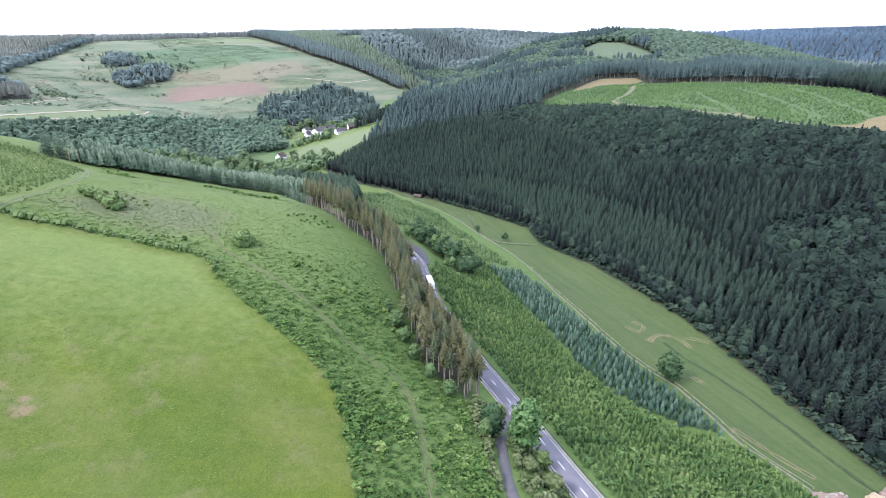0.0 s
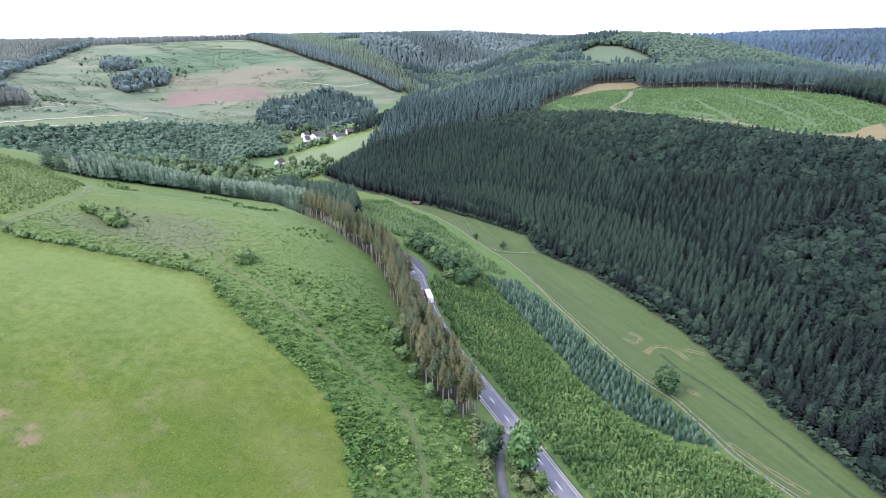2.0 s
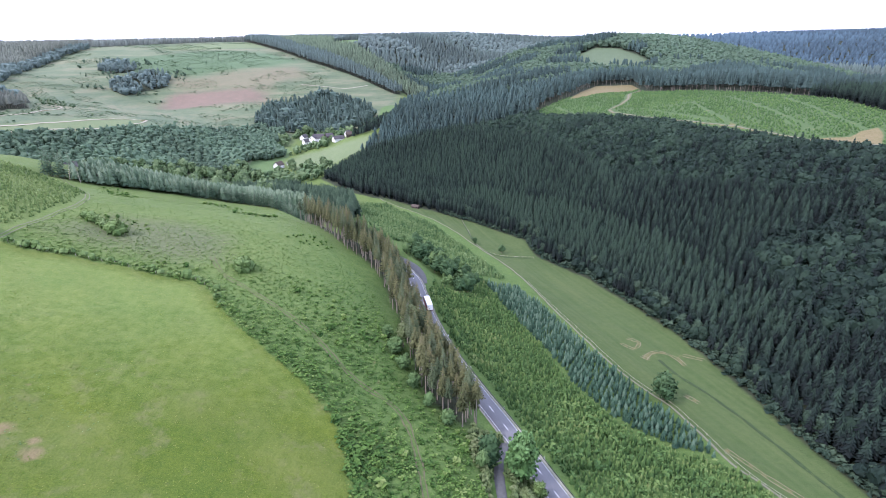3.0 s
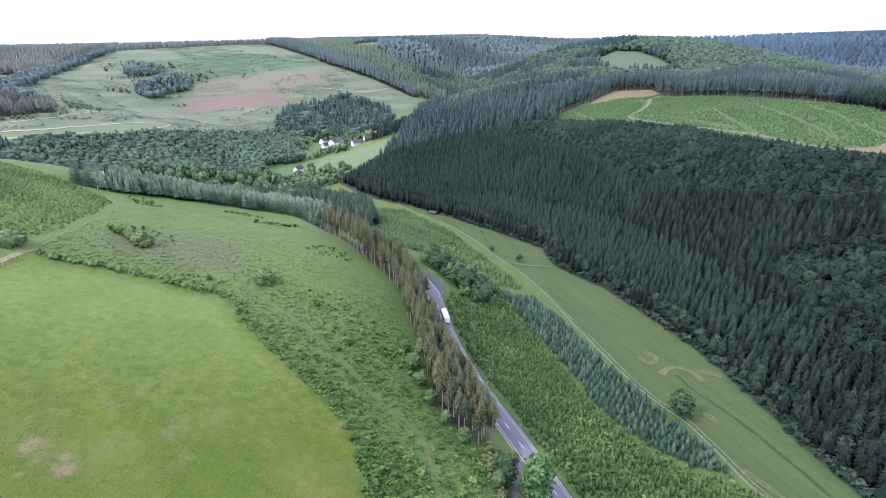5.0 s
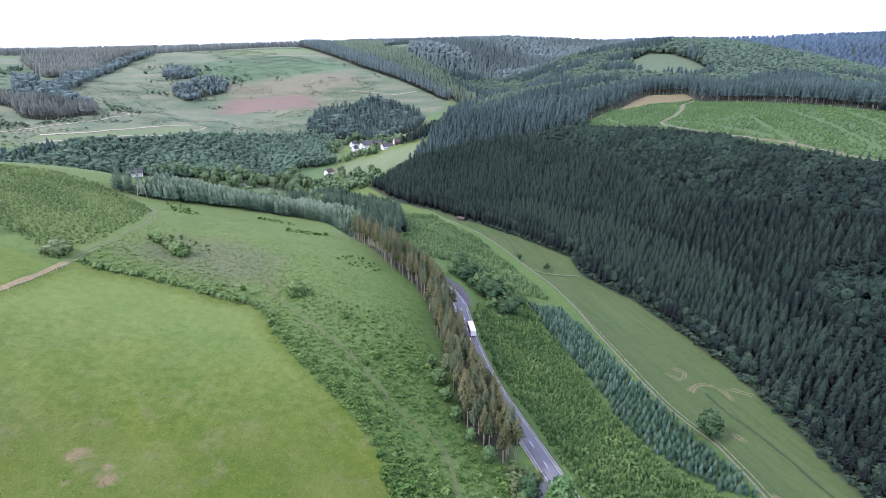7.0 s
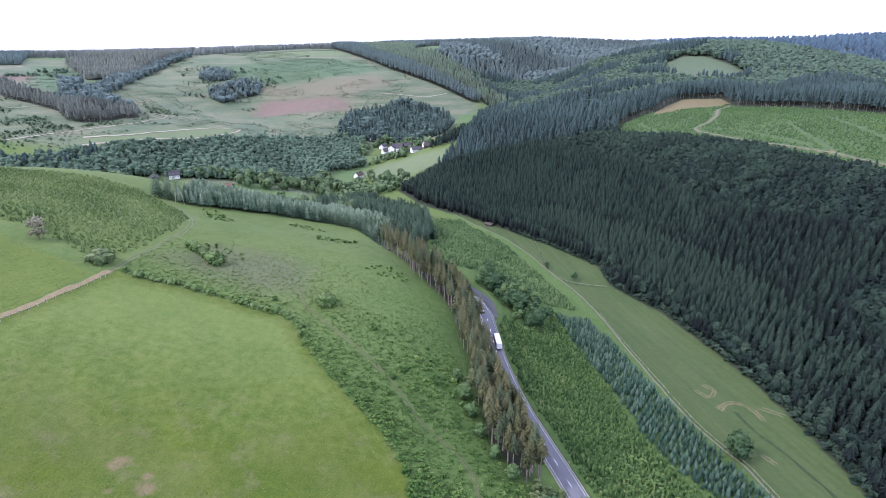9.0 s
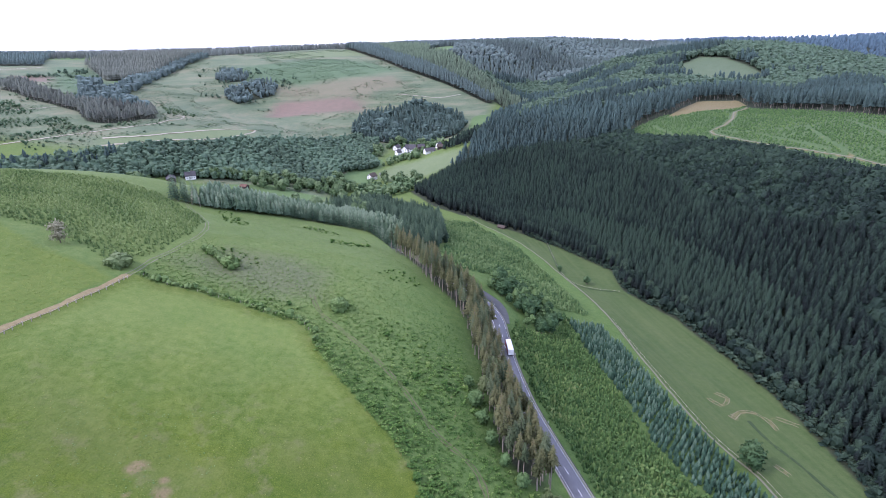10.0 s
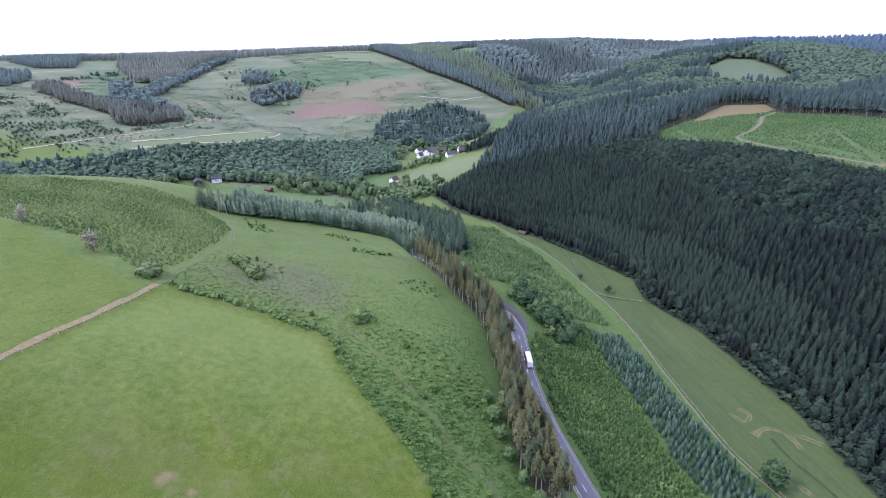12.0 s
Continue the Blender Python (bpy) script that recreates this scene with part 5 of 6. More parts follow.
grow("dock_weeds", [clump_shape(6, 0.8, 0.7) for _ in range(4)], x, y, tall, tall * 1.6, FERN, "patch of dark dock weeds in the hay field", "weeds")
x, y = sown((-330, 60, -165, 205), 2.0, lambda x, y: inside(WEST_PASTURE, x, y))
tall = rng.uniform(0.15, 0.35, len(x))
grow("grass_tufts", [clump_shape(5, 0.8, 0.8) for _ in range(4)], x, y, tall, tall * 2.2, foliage("pasture_grass_blades", (0.085, 0.146, 0.018), (0.125, 0.176, 0.028), (0.17, 0.2, 0.055)), "grass tufts on the fenced pasture", "grass")


# ---- single trees ----
def trunk_shape(top, low, high, sides=7, limbs=(), bend=0.0):
    """A tapered trunk and limbs, as (from height, angle, reach, rise)."""
    pieces = []

    def tube(a, b, r0, r1):
        a, b = np.array(a, float), np.array(b, float)
        d = (b - a) / np.linalg.norm(b - a)
        s = np.cross(d, [0.3, 0.9, 0.1])
        s /= np.linalg.norm(s)
        t = np.cross(d, s)
        g = np.arange(sides) * 2 * np.pi / sides
        ring = np.cos(g)[:, None] * s + np.sin(g)[:, None] * t
        v = np.vstack([a + ring * r0, b + ring * r1])
        i = np.arange(sides)
        j = (i + 1) % sides
        pieces.append((v, np.concatenate([np.column_stack([i, j, j + sides]), np.column_stack([i, j + sides, i + sides])])))

    tube((0, 0, -0.6), (bend * 0.4, 0, top * 0.5), low, (low + high) / 2)
    tube((bend * 0.4, 0, top * 0.5), (bend, 0, top), (low + high) / 2, high)
    for h, a, reach, rise in limbs:
        x0 = bend * h / top
        tube((x0, 0, h), (x0 + reach * math.cos(a), reach * math.sin(a), h + rise), low * 0.4, low * 0.12)
    return join(pieces)


def bough_crown(tall, bare, wide, boughs, sprays):
    """Needled boughs that leave the trunk in a spiral, hang at their ends, and carry ragged sprays."""
    vs, fs, k = [], [], 0
    for i in range(boughs):
        u = (i + rng.uniform(0, 1)) / boughs
        h = bare + (tall - bare) * u
        reach = wide * (1 - u) ** 0.75 * rng.uniform(0.65, 1.15) * (0.55 + 0.45 * min(1, u * 6)) + 0.25
        a = i * 2.399 + rng.uniform(-0.4, 0.4)
        d, s = np.array([math.cos(a), math.sin(a), 0]), np.array([-math.sin(a), math.cos(a), 0])
        droop = reach * rng.uniform(0.15, 0.45)
        pts = [np.array([0, 0, h]) + d * reach * q + np.array([0, 0, 0.25 * reach * q - droop * 1.5 * q * q]) for q in (0.0, 0.4, 0.75, 1.0)]
        w = reach * rng.uniform(0.2, 0.34)
        rows = [(pts[0], 0.15), (pts[1], 0.9), (pts[2], 0.75), (pts[3], 0.06)]
        v = np.array([p + s * w * m * e - np.array([0, 0, abs(e) * w * 0.35]) for p, m in rows for e in (-1, 0, 1)])
        f = [(r * 3 + c, r * 3 + c + 1, r * 3 + c + 4) for r in range(3) for c in range(2)] + [(r * 3 + c, r * 3 + c + 4, r * 3 + c + 3) for r in range(3) for c in range(2)]
        vs.append(v)
        fs.append(np.array(f) + k)
        k += len(v)
        for _ in range(sprays):
            q = rng.uniform(0.3, 1.0)
            c = pts[0] * (1 - q) + pts[3] * q + s * w * rng.uniform(-0.8, 0.8) + [0, 0, -0.05]
            e = d * rng.uniform(0.2, 0.5) * w * 2 + s * rng.uniform(-0.6, 0.6) * w
            vs.append(np.array([c, c + e * 0.6 + [0, 0, 0.12], c + e - np.array([0, 0, w * rng.uniform(0.4, 1.1)])]))
            fs.append(np.array([[0, 1, 2]]) + k)
            k += 3
    return np.concatenate(vs), np.concatenate(fs)


def tree(name, label, category, trunk, crown, crown_mat, group="", tone=0.5, bark=None, at=None):
    """A tree of two parts, trunk and crown, built at the origin."""
    ob = empty(name, pose(0, 0, 0), label, category, group)
    mesh_object("trunk", *trunk, bark or BARK, ob)
    # skylight on the upper crown put into its tone, darker below
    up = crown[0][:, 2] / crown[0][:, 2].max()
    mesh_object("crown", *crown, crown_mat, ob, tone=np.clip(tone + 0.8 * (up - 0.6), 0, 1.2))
    if at is not None:
        x0, y0 = at
        ob.matrix_basis = pose(x0, y0, ground_at(x0, y0))
    return ob


def plant_many(models, places, scales):
    """Copies of the models at the places; the models themselves stand at the first ones."""
    for i, ((px, py), k) in enumerate(zip(places, scales)):
        m = pose(px, py, ground_at(px, py), 0, 0, (i * 137.5) % 360) @ Matrix.Diagonal((k, k, k, 1))
        if i < len(models):
            models[i].matrix_basis = m
        else:
            copy_thing(models[i % len(models)], Matrix.Identity(4)).matrix_basis = m


# tall half-bare spruces between rough slope and road
models = []
for i in range(9):
    tall = 15 + 0.5 * i
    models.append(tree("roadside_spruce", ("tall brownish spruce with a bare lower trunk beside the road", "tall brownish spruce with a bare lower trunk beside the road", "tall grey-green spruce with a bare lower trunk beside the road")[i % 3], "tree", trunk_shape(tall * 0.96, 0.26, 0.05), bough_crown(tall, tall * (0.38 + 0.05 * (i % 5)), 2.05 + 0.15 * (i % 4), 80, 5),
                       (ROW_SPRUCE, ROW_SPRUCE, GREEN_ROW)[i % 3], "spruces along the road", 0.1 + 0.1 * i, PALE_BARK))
x, y = sown((-100, 135, 30, 335), 3.6, lambda x, y: inside(ROW_WOOD, x, y) & (line_gap([p[:2] for p in ROAD], x, y) > 5.0))
plant_many(models, list(zip(x, y)), rng.uniform(0.82, 1.12, len(x)))

# a planted row of conifers along the crest, and the young block behind it
CREST_ROW = [(-228, 314), (-215, 327), (-204, 338), (-196, 359), (-178, 376), (-157, 390), (-138, 396), (-116, 388), (-95, 377)]
models = [tree("row_spruce", "grey-green spruce in a planted row along the hill crest", "tree", trunk_shape(12.6, 0.18, 0.03), bough_crown(13.4, 0.5, 2.5, 60, 3), NEEDLES_PALE,
               "conifer row on the crest", 0.2 + 0.2 * i) for i in range(4)]
p = glide(CREST_ROW, 3.7)
plant_many(models, [(q[0] + rng.uniform(-0.4, 0.4), q[1] + rng.uniform(-0.4, 0.4)) for q in p], rng.uniform(0.98, 1.3, len(p)))
plant_many([copy_thing(m, Matrix.Identity(4)) for m in models], [(-232, 322), (-228, 318), (-226, 324), (-221, 320), (-218, 326), (-230, 328), (-223, 329), (-215, 331)], rng.uniform(1.05, 1.3, 8))
for k, (px, py, tilt) in enumerate(((-216, 316, 9), (-212, 319, -5))):
    dead = tree("dead_spruce", "bare pale dead spruce leaning at the end of the row", "tree", trunk_shape(10.5, 0.16, 0.03, 6), bough_crown(10, 4, 0.9, 16, 1), DRY, tone=0.8, bark=POST_WOOD)
    dead.matrix_basis = pose(px, py, ground_at(px, py), 0, tilt, 40 * k)
x, y = sown((-240, 310, -80, 470), 3.3, lambda x, y: inside(RIDGE_BLOCK, x, y), 0.3)
tall = rng.uniform(9.0, 13.0, len(x))
grow("young_conifer_block", MID_SPRUCES, x, y, tall, tall * 1.15, NEEDLES_PALE, "rows of pale young conifers behind the crest", "plantation", tones=0.35 + 0.5 * patchy(x, y, 30))

# strip of blue-green young spruces above the meadow track
models = [tree("blue_spruce", "blue-green young spruce in a dense planted strip", "tree", trunk_shape(4.3, 0.08, 0.02, 5), spruce_shape(7, 7, 0.05, 0.27), BLUE_SPRUCE, "blue spruce strip", 0.15 * i) for i in range(6)]
for ob in models:
    for child in ob.children:
        if child.name.startswith("crown"):
            child.scale = (4.3, 4.3, 4.6)
x, y = sown((20, 160, 120, 335), 2.55, lambda x, y: inside(BLUE_STRIP, x, y), 0.3)
order = np.argsort(np.hypot(x, y - 60))
x, y = x[order], y[order]
near_count = min(300, len(x))
plant_many(models, list(zip(x[:near_count], y[:near_count])), rng.uniform(0.75, 1.25, near_count))
if len(x) > near_count:
    tall = rng.uniform(3.4, 5.8, len(x) - near_count)
    grow("blue_spruce_strip", [spruce_shape(7, 7, 0.05, 0.27) for _ in range(4)], x[near_count:], y[near_count:], tall, tall * 0.95, BLUE_SPRUCE, "dense strip of blue-green young spruces above the meadow", "plantation")


def broad_tree(name, label, tall, wide, material, at, lumps=16, tufts=5, tone=0.5, group="", base=0.2, size=0.03, core=0.8):
    limbs = [(tall * rng.uniform(0.25, 0.55), a + rng.uniform(-0.3, 0.3), tall * wide * 0.5, tall * 0.22) for a in np.arange(5) * 1.256]
    v, f = crown_shape(lumps, tufts, base, wide, size, core)
    heart = dome_shape(30, wide * 0.68 * core, size * 1.5)
    heart[0][:, 2] = base + 0.05 + (heart[0][:, 2] - 0.14) * (0.8 - base) / 0.84
    v, f = join([(v, f), heart])
    return tree(name, label, "tree", trunk_shape(tall * 0.7, 0.022 * tall, 0.006 * tall, 8, limbs), (v * tall, f), material, group, tone, at=at)


broad_tree("meadow_tree", "round dark green broadleaf tree on the valley meadow", 15.0, 0.40, MEADOW_LEAF, (100, 209), 30, 6, 0.6, base=0.08)
broad_tree("meadow_tree", "small round green tree beside the meadow fence", 8.5, 0.42, MEADOW_LEAF, (49, 416), 14, 5, 0.7)
broad_tree("meadow_tree", "small upright green tree beside the meadow fence", 7.5, 0.36, MEADOW_LEAF, (29, 441), 12, 5, 0.6)
broad_tree("birch", "pale green feathery birch standing at the roadside", 20.0, 0.25, BIRCH_LEAF, (22.8, 124.5), 40, 12, 0.4, base=0.06, size=0.02, core=0.7)
for at, tall in (((-12, 190), 15.0), ((-8, 198), 13.5), ((-14, 178), 11.0)):
    broad_tree("birch", "pale green birch among the roadside spruces", tall, 0.24, OLIVE_LEAF, at, 24, 9, 0.6, base=0.3, size=0.025, core=0.7)
for at, tall in (((-16, 172), 7.0), ((-13, 164), 6.0), ((-9, 155), 5.5), ((-4, 147), 5.0), ((2, 141), 5.5), ((-20, 182), 5.0)):
    broad_tree("slope_bush", "lush green bush at the foot of the roadside spruces", tall, 0.5, FERN, at, 16, 6, 0.4, base=0.02, size=0.04, core=0.85)
broad_tree("roadside_bush", "dark green bushy tree at the mouth of the side path", 11.5, 0.38, MEADOW_LEAF, (13.8, 128.5), 20, 8, 0.3, base=0.02)
broad_tree("roadside_bush", "olive dry bushy tree between road and side path", 5.0, 0.55, OLIVE_LEAF, (22.5, 114), 16, 9, 0.4, base=0.02)
broad_tree("roadside_tree", "young pale green tree over the road verge", 7.5, 0.34, PALE_LEAF, (27, 119.5), 14, 7, 0.3, base=0.05)
broad_tree("roadside_tree", "leafy young ash beside the side path", 6.5, 0.4, FERN, (11.5, 124), 12, 6, 0.5, base=0.05)
broad_tree("roadside_tree", "low spreading olive willow beside the road", 6.5, 0.5, OLIVE_LEAF, (28, 110), 12, 6, 0.2, base=0.02)
broad_tree("field_bush", "pale dry-twigged bush tree at the plantation corner", 11.5, 0.40, DRY, (-203, 199.5), 22, 10, 0.5, base=0.12, size=0.022, core=0.4)
broad_tree("field_bush", "tall dry leaning bush at the plantation edge", 11.0, 0.30, DRY, (-244, 205), 16, 9, 0.6, base=0.1, size=0.02, core=0.4)
broad_tree("field_bush", "green bush tree at the plantation edge", 10.0, 0.28, PALE_LEAF, (-214, 211), 12, 6, 0.4, base=0.05)
broad_tree("field_bush", "wide rounded olive bush at the track corner", 5.5, 1.15, PALE_OLIVE, (-173, 195.5), 30, 8, 0.4, base=0.02, size=0.05, core=0.9)
broad_tree("slope_bush", "rounded green bush on the rough slope", 5.5, 0.9, PALE_LEAF, (-80, 207), 22, 7, 0.4, base=0.02, size=0.05, core=0.92)
broad_tree("slope_bush", "spreading green bush below a thin tree on the slope", 5.5, 0.95, PALE_LEAF, (-137, 222), 16, 7, 0.3, base=0.02, size=0.05, core=0.92)
broad_tree("thin_tree", "thin sparse young tree above the slope bushes", 8.5, 0.16, PALE_LEAF, (-135.5, 221), 9, 4, 0.6, base=0.3)
for k in range(7):
    broad_tree("slope_bush", "low pale green shrub in a line on the rough slope", 3.4 + 0.5 * (k % 3), 0.7, PALE_LEAF, (-155 + 2.9 * k, 231 - 1.6 * k + (k % 2)), 8, 6, 0.3 + 0.1 * k, "shrub line on the slope", 0.02, 0.065, 0.92)
models = [broad_tree("thicket_tree", "leafy green tree in the thicket at the road bend", 9 + i, 0.4, (FERN, MEADOW_LEAF, MEADOW_LEAF)[i % 3], (0, 300), 14, 4, 0.5, "thicket at the bend", 0.1) for i in range(6)]
x, y = sown((-30, 262, 30, 340), 5.2, lambda x, y: inside(ROAD_THICKET, x, y) & (line_gap([p[:2] for p in ROAD], x, y) > 7.5) & (line_gap([p[:2] for p in LAYBY], x, y) > 5))
plant_many(models, list(zip(x, y)), rng.uniform(0.45, 0.95, len(x)))
# round trees along the foot of the spruce forest
models = [broad_tree("forest_edge_tree", "rounded dark green tree at the foot of the spruce forest", 8.5 + 0.7 * i, 0.42, EDGE_LEAF, (150, 200), 12, 3, 0.4 + 0.15 * i, "trees along the forest foot", 0.06, 0.035) for i in range(4)]
p = glide([(-40, 598), (2, 545), (40, 500), (78, 448), (81, 412), (110, 362), (136, 276), (145, 231), (150, 190), (158, 152), (176, 110)], 6.0)
p = [q for q in p if patchy(q[0], q[1], 12, 2.0) > (0.2 if q[1] > 200 else 0.5)]
plant_many(models, [(q[0] + rng.uniform(-2, 4), q[1] + rng.uniform(-2, 3)) for q in p], rng.uniform(0.7, 1.3, len(p)))
# broadleaves along the side valley and round the farm and the hamlet
models = [broad_tree("valley_tree", "rounded green broadleaf tree on the valley floor", 11 + i, 0.44, VALLEY_LEAF, (-300, 650), 10, 3, 0.4 + 0.1 * i, "valley trees", 0.1, 0.05) for i in range(5)]
places = []
for line, step in (([(-398, 640), (-352, 655), (-310, 662), (-275, 676), (-250, 690)], 8), ([(-262, 690), (-330, 668), (-400, 640), (-445, 612)], 11), ([(-200, 440), (-150, 480), (-180, 540), (-245, 660)], 13), ([(-222, 756), (-190, 748), (-150, 742)], 8), ([(-200, 890), (-170, 866), (-130, 858)], 9),
                   ([(-262, 905), (-250, 950), (-225, 975), (-190, 960)], 10), ([(-560, 500), (-500, 540), (-452, 585)], 12), ([(-262, 735), (-255, 690), (-215, 690)], 11), ([(-350, 638), (-304, 646), (-265, 662), (-228, 640), (-201, 620), (-172, 596)], 7.5)):
    places += [(q[0] + rng.uniform(-5, 5), q[1] + rng.uniform(-5, 5)) for q in glide(line, step)]
places = [q for q in places if not any(abs(q[0] - a + (b - q[1]) * 0.2) < 12 and b - 60 < q[1] < b + 11 for a, b in HOMES)]
plant_many(models, places, rng.uniform(0.75, 1.4, len(places)))
# hedge of shrubs along the top of the hay field
models = []
for i in range(4):
    ob = empty("hedge_shrub", pose(0, 0, 0), "low pale green shrub in the hedge along the hay field", "shrub", "field hedge")
    v, f = bush_shape(4)
    mesh_object("foliage", np.concatenate([v, leaf_tufts(np.array([[0, 0, 0.5]] * 8), rng.normal(0, 1, (8, 3)), 0.12, 6)[0]]), np.concatenate([f, leaf_tufts(np.array([[0, 0, 0.5]] * 8), rng.normal(0, 1, (8, 3)), 0.12, 6)[1] + len(v)]), PALE_LEAF, ob,
                tone=np.full(len(v) + 192, 0.2 * i))
    models.append(ob)
p = glide([(-160, 194), (-149, 193), (-137, 195), (-123, 195), (-107, 192.5), (-92, 191.5), (-84, 186), (-77, 174)], 1.7)
p = [q for q in p if patchy(q[0], q[1], 9) > 0.2]
plant_many(models, [(q[0] + rng.uniform(-0.8, 0.8), q[1] + rng.uniform(-0.8, 0.8)) for q in p], 1.4 + 2.8 * rng.uniform(0, 1, len(p)) ** 2.5)


# ---- buildings, lorry, fences, roadside ----
def box(bm, x0, y0, z0, x1, y1, z1):
    v = [bm.verts.new(c) for c in ((x0, y0, z0), (x1, y0, z0), (x1, y1, z0), (x0, y1, z0), (x0, y0, z1), (x1, y0, z1), (x1, y1, z1), (x0, y1, z1))]
    for f in ((3, 2, 1, 0), (4, 5, 6, 7), (0, 1, 5, 4), (1, 2, 6, 5), (2, 3, 7, 6), (3, 0, 4, 7)):
        bm.faces.new([v[i] for i in f])
    return bm


def house(name, label, at, turn, long, deep, wall, rise, wall_mat, roof_mat, rows=2, chimney=True, category="house"):
    """Gabled house, its ridge along x: walls with gables, two thick roof slopes with eaves, windows, door, chimney."""
    ob = empty(name, pose(at[0], at[1], ground_at(*at) - 0.2, 0, 0, turn), label, category)
    bm = bmesh.new()
    a, b = long / 2, deep / 2
    ring = [(-a, -b), (a, -b), (a, b), (-a, b)]
    low = [bm.verts.new((*q, -1.0)) for q in ring]
    top = [bm.verts.new((*q, wall)) for q in ring]
    tip = [bm.verts.new((-a, 0, wall + rise)), bm.verts.new((a, 0, wall + rise))]
    for i in range(4):
        bm.faces.new((low[i], low[(i + 1) % 4], top[(i + 1) % 4], top[i]))
    bm.faces.new((top[1], top[2], tip[1]))
    bm.faces.new((top[3], top[0], tip[0]))
    part("wall", bm, wall_mat, ob)
    for side in (-1, 1):
        bm = bmesh.new()
        e = 0.6
        drop = rise * e / b
        pts = [(-a - e, side * (b + e), wall - drop + 0.05), (a + e, side * (b + e), wall - drop + 0.05), (a + e, 0, wall + rise + 0.05), (-a - e, 0, wall + rise + 0.05)]
        v = [bm.verts.new(q) for q in pts] + [bm.verts.new((q[0], q[1], q[2] + 0.25)) for q in pts]
        for f in ((3, 2, 1, 0), (4, 5, 6, 7), (0, 1, 5, 4), (1, 2, 6, 5), (2, 3, 7, 6), (3, 0, 4, 7)):
            bm.faces.new([v[i] for i in f])
        bmesh.ops.recalc_face_normals(bm, faces=bm.faces)
        part("roof", bm, roof_mat, ob)
    for side in (-1, 1):
        for r in range(rows):
            for c in np.linspace(-a + 1.6, a - 1.6, max(2, int(long / 3))):
                z = 0.9 + r * 2.7
                bm = box(bmesh.new(), c - 0.5, side * b - 0.04, z, c + 0.5, side * b + 0.04, z + 1.3)
                part("window", bm, GLASS_DARK, ob)
        for c in (-b * 0.4, b * 0.4):
            for r in range(rows + 1):
                z = 0.9 + r * 2.6
                if z + 1.2 < wall + rise * 0.55:
                    part("window", box(bmesh.new(), side * a - 0.04, c - 0.45, z, side * a + 0.04, c + 0.45, z + 1.2), GLASS_DARK, ob)
    part("door", box(bmesh.new(), -0.5, -b - 0.06, 0.1, 0.5, -b + 0.02, 2.1), TIMBER, ob)
    if chimney:
        part("chimney", box(bmesh.new(), a * 0.35, 0.3, wall + rise * 0.6, a * 0.35 + 0.7, 1.0, wall + rise + 1.0), RED_TILE, ob)
    return ob


house("farmhouse", "white farmhouse with a dark brown gabled roof by the valley meadow", (-226, 764), 65, 12, 9, 5.0, 4.2, RENDER_WHITE, TIMBER)
house("shed", "small pale shed behind the white farmhouse", (-217, 785), 20, 6, 4, 2.6, 1.5, RENDER_WHITE, GREY_ROOF, 1, False, "shed")
house("manor_house", "large white house with dark roof in the hamlet", (-212, 930), 80, 15, 11, 6.5, 4.5, RENDER_WHITE, SLATE, 2)
house("village_house", "white house with slate roof in the hamlet", (-199, 926), 10, 11, 9, 5.5, 4.0, RENDER_WHITE, SLATE)
house("village_house", "white and dark house with slate roof in the hamlet", (-232, 946), 70, 12, 9, 5.2, 4.2, RENDER_WHITE, SLATE)
house("village_house", "long dark timbered house behind the white houses", (-208, 952), 5, 18, 9, 4.5, 4.2, TIMBER, SLATE)
house("village_house", "small white house at the upper edge of the hamlet", (-262, 985), 30, 9, 7, 4.5, 3.5, RENDER_WHITE, GREY_ROOF)
house("village_house", "dark slate-hung house close to the white houses", (-188, 942), 25, 12, 9, 4.8, 4.4, TIMBER, SLATE)
house("village_house", "white cottage with a steep slate roof below the manor", (-222, 914), 55, 9, 8, 4.4, 4.4, RENDER_WHITE, SLATE)
house("barn", "slate-roofed barn with white gable beside the hill meadow", (-160, 872), 35, 17, 11, 4.2, 4.2, RENDER_WHITE, SLATE, 1, False, "barn")
house("village_house", "small white house behind the barn", (-150, 905), 60, 9, 7, 4.6, 3.4, RENDER_WHITE, SLATE)
house("village_house", "dark timber house among trees beside the barn", (-142, 872), 15, 10, 8, 4.2, 3.6, TIMBER, TIMBER)
house("farm_barn", "long low grey barn of the farm in the side valley", (-436, 606), -52, 26, 10, 3.4, 2.6, TIMBER, SLATE, 1, False, "barn")
house("farm_dwelling", "steep-roofed dark farm dwelling with a white gable", (-420, 622), 38, 12, 9, 4.0, 5.0, RENDER_WHITE, SLATE)
house("red_shed", "small red-brown roofed shed in the side valley", (-352, 628), -20, 10, 6, 2.6, 2.2, TIMBER, RED_TILE, 1, False, "shed")
house("field_hut", "low reddish-brown timber hut at the meadow end", (-26, 558), -30, 8, 4.5, 2.0, 1.4, TIMBER, TIMBER, 1, False, "hut")


def wheel(bm, x0, y0, r, w, sides=14):
    for i in range(sides):
        a, b = i * 2 * math.pi / sides, (i + 1) * 2 * math.pi / sides
        q = [(x0 + r * math.cos(t), r + r * math.sin(t)) for t in (a, b)]
        v = [bm.verts.new((q[0][0], y0, q[0][1])), bm.verts.new((q[1][0], y0, q[1][1])), bm.verts.new((q[1][0], y0 + w, q[1][1])), bm.verts.new((q[0][0], y0 + w, q[0][1]))]
        bm.faces.new(v)
        for side in (0, w):
            bm.faces.new([bm.verts.new((x0, y0 + side, r)), bm.verts.new((q[0][0], y0 + side, q[0][1])), bm.verts.new((q[1][0], y0 + side, q[1][1]))])
    return bm


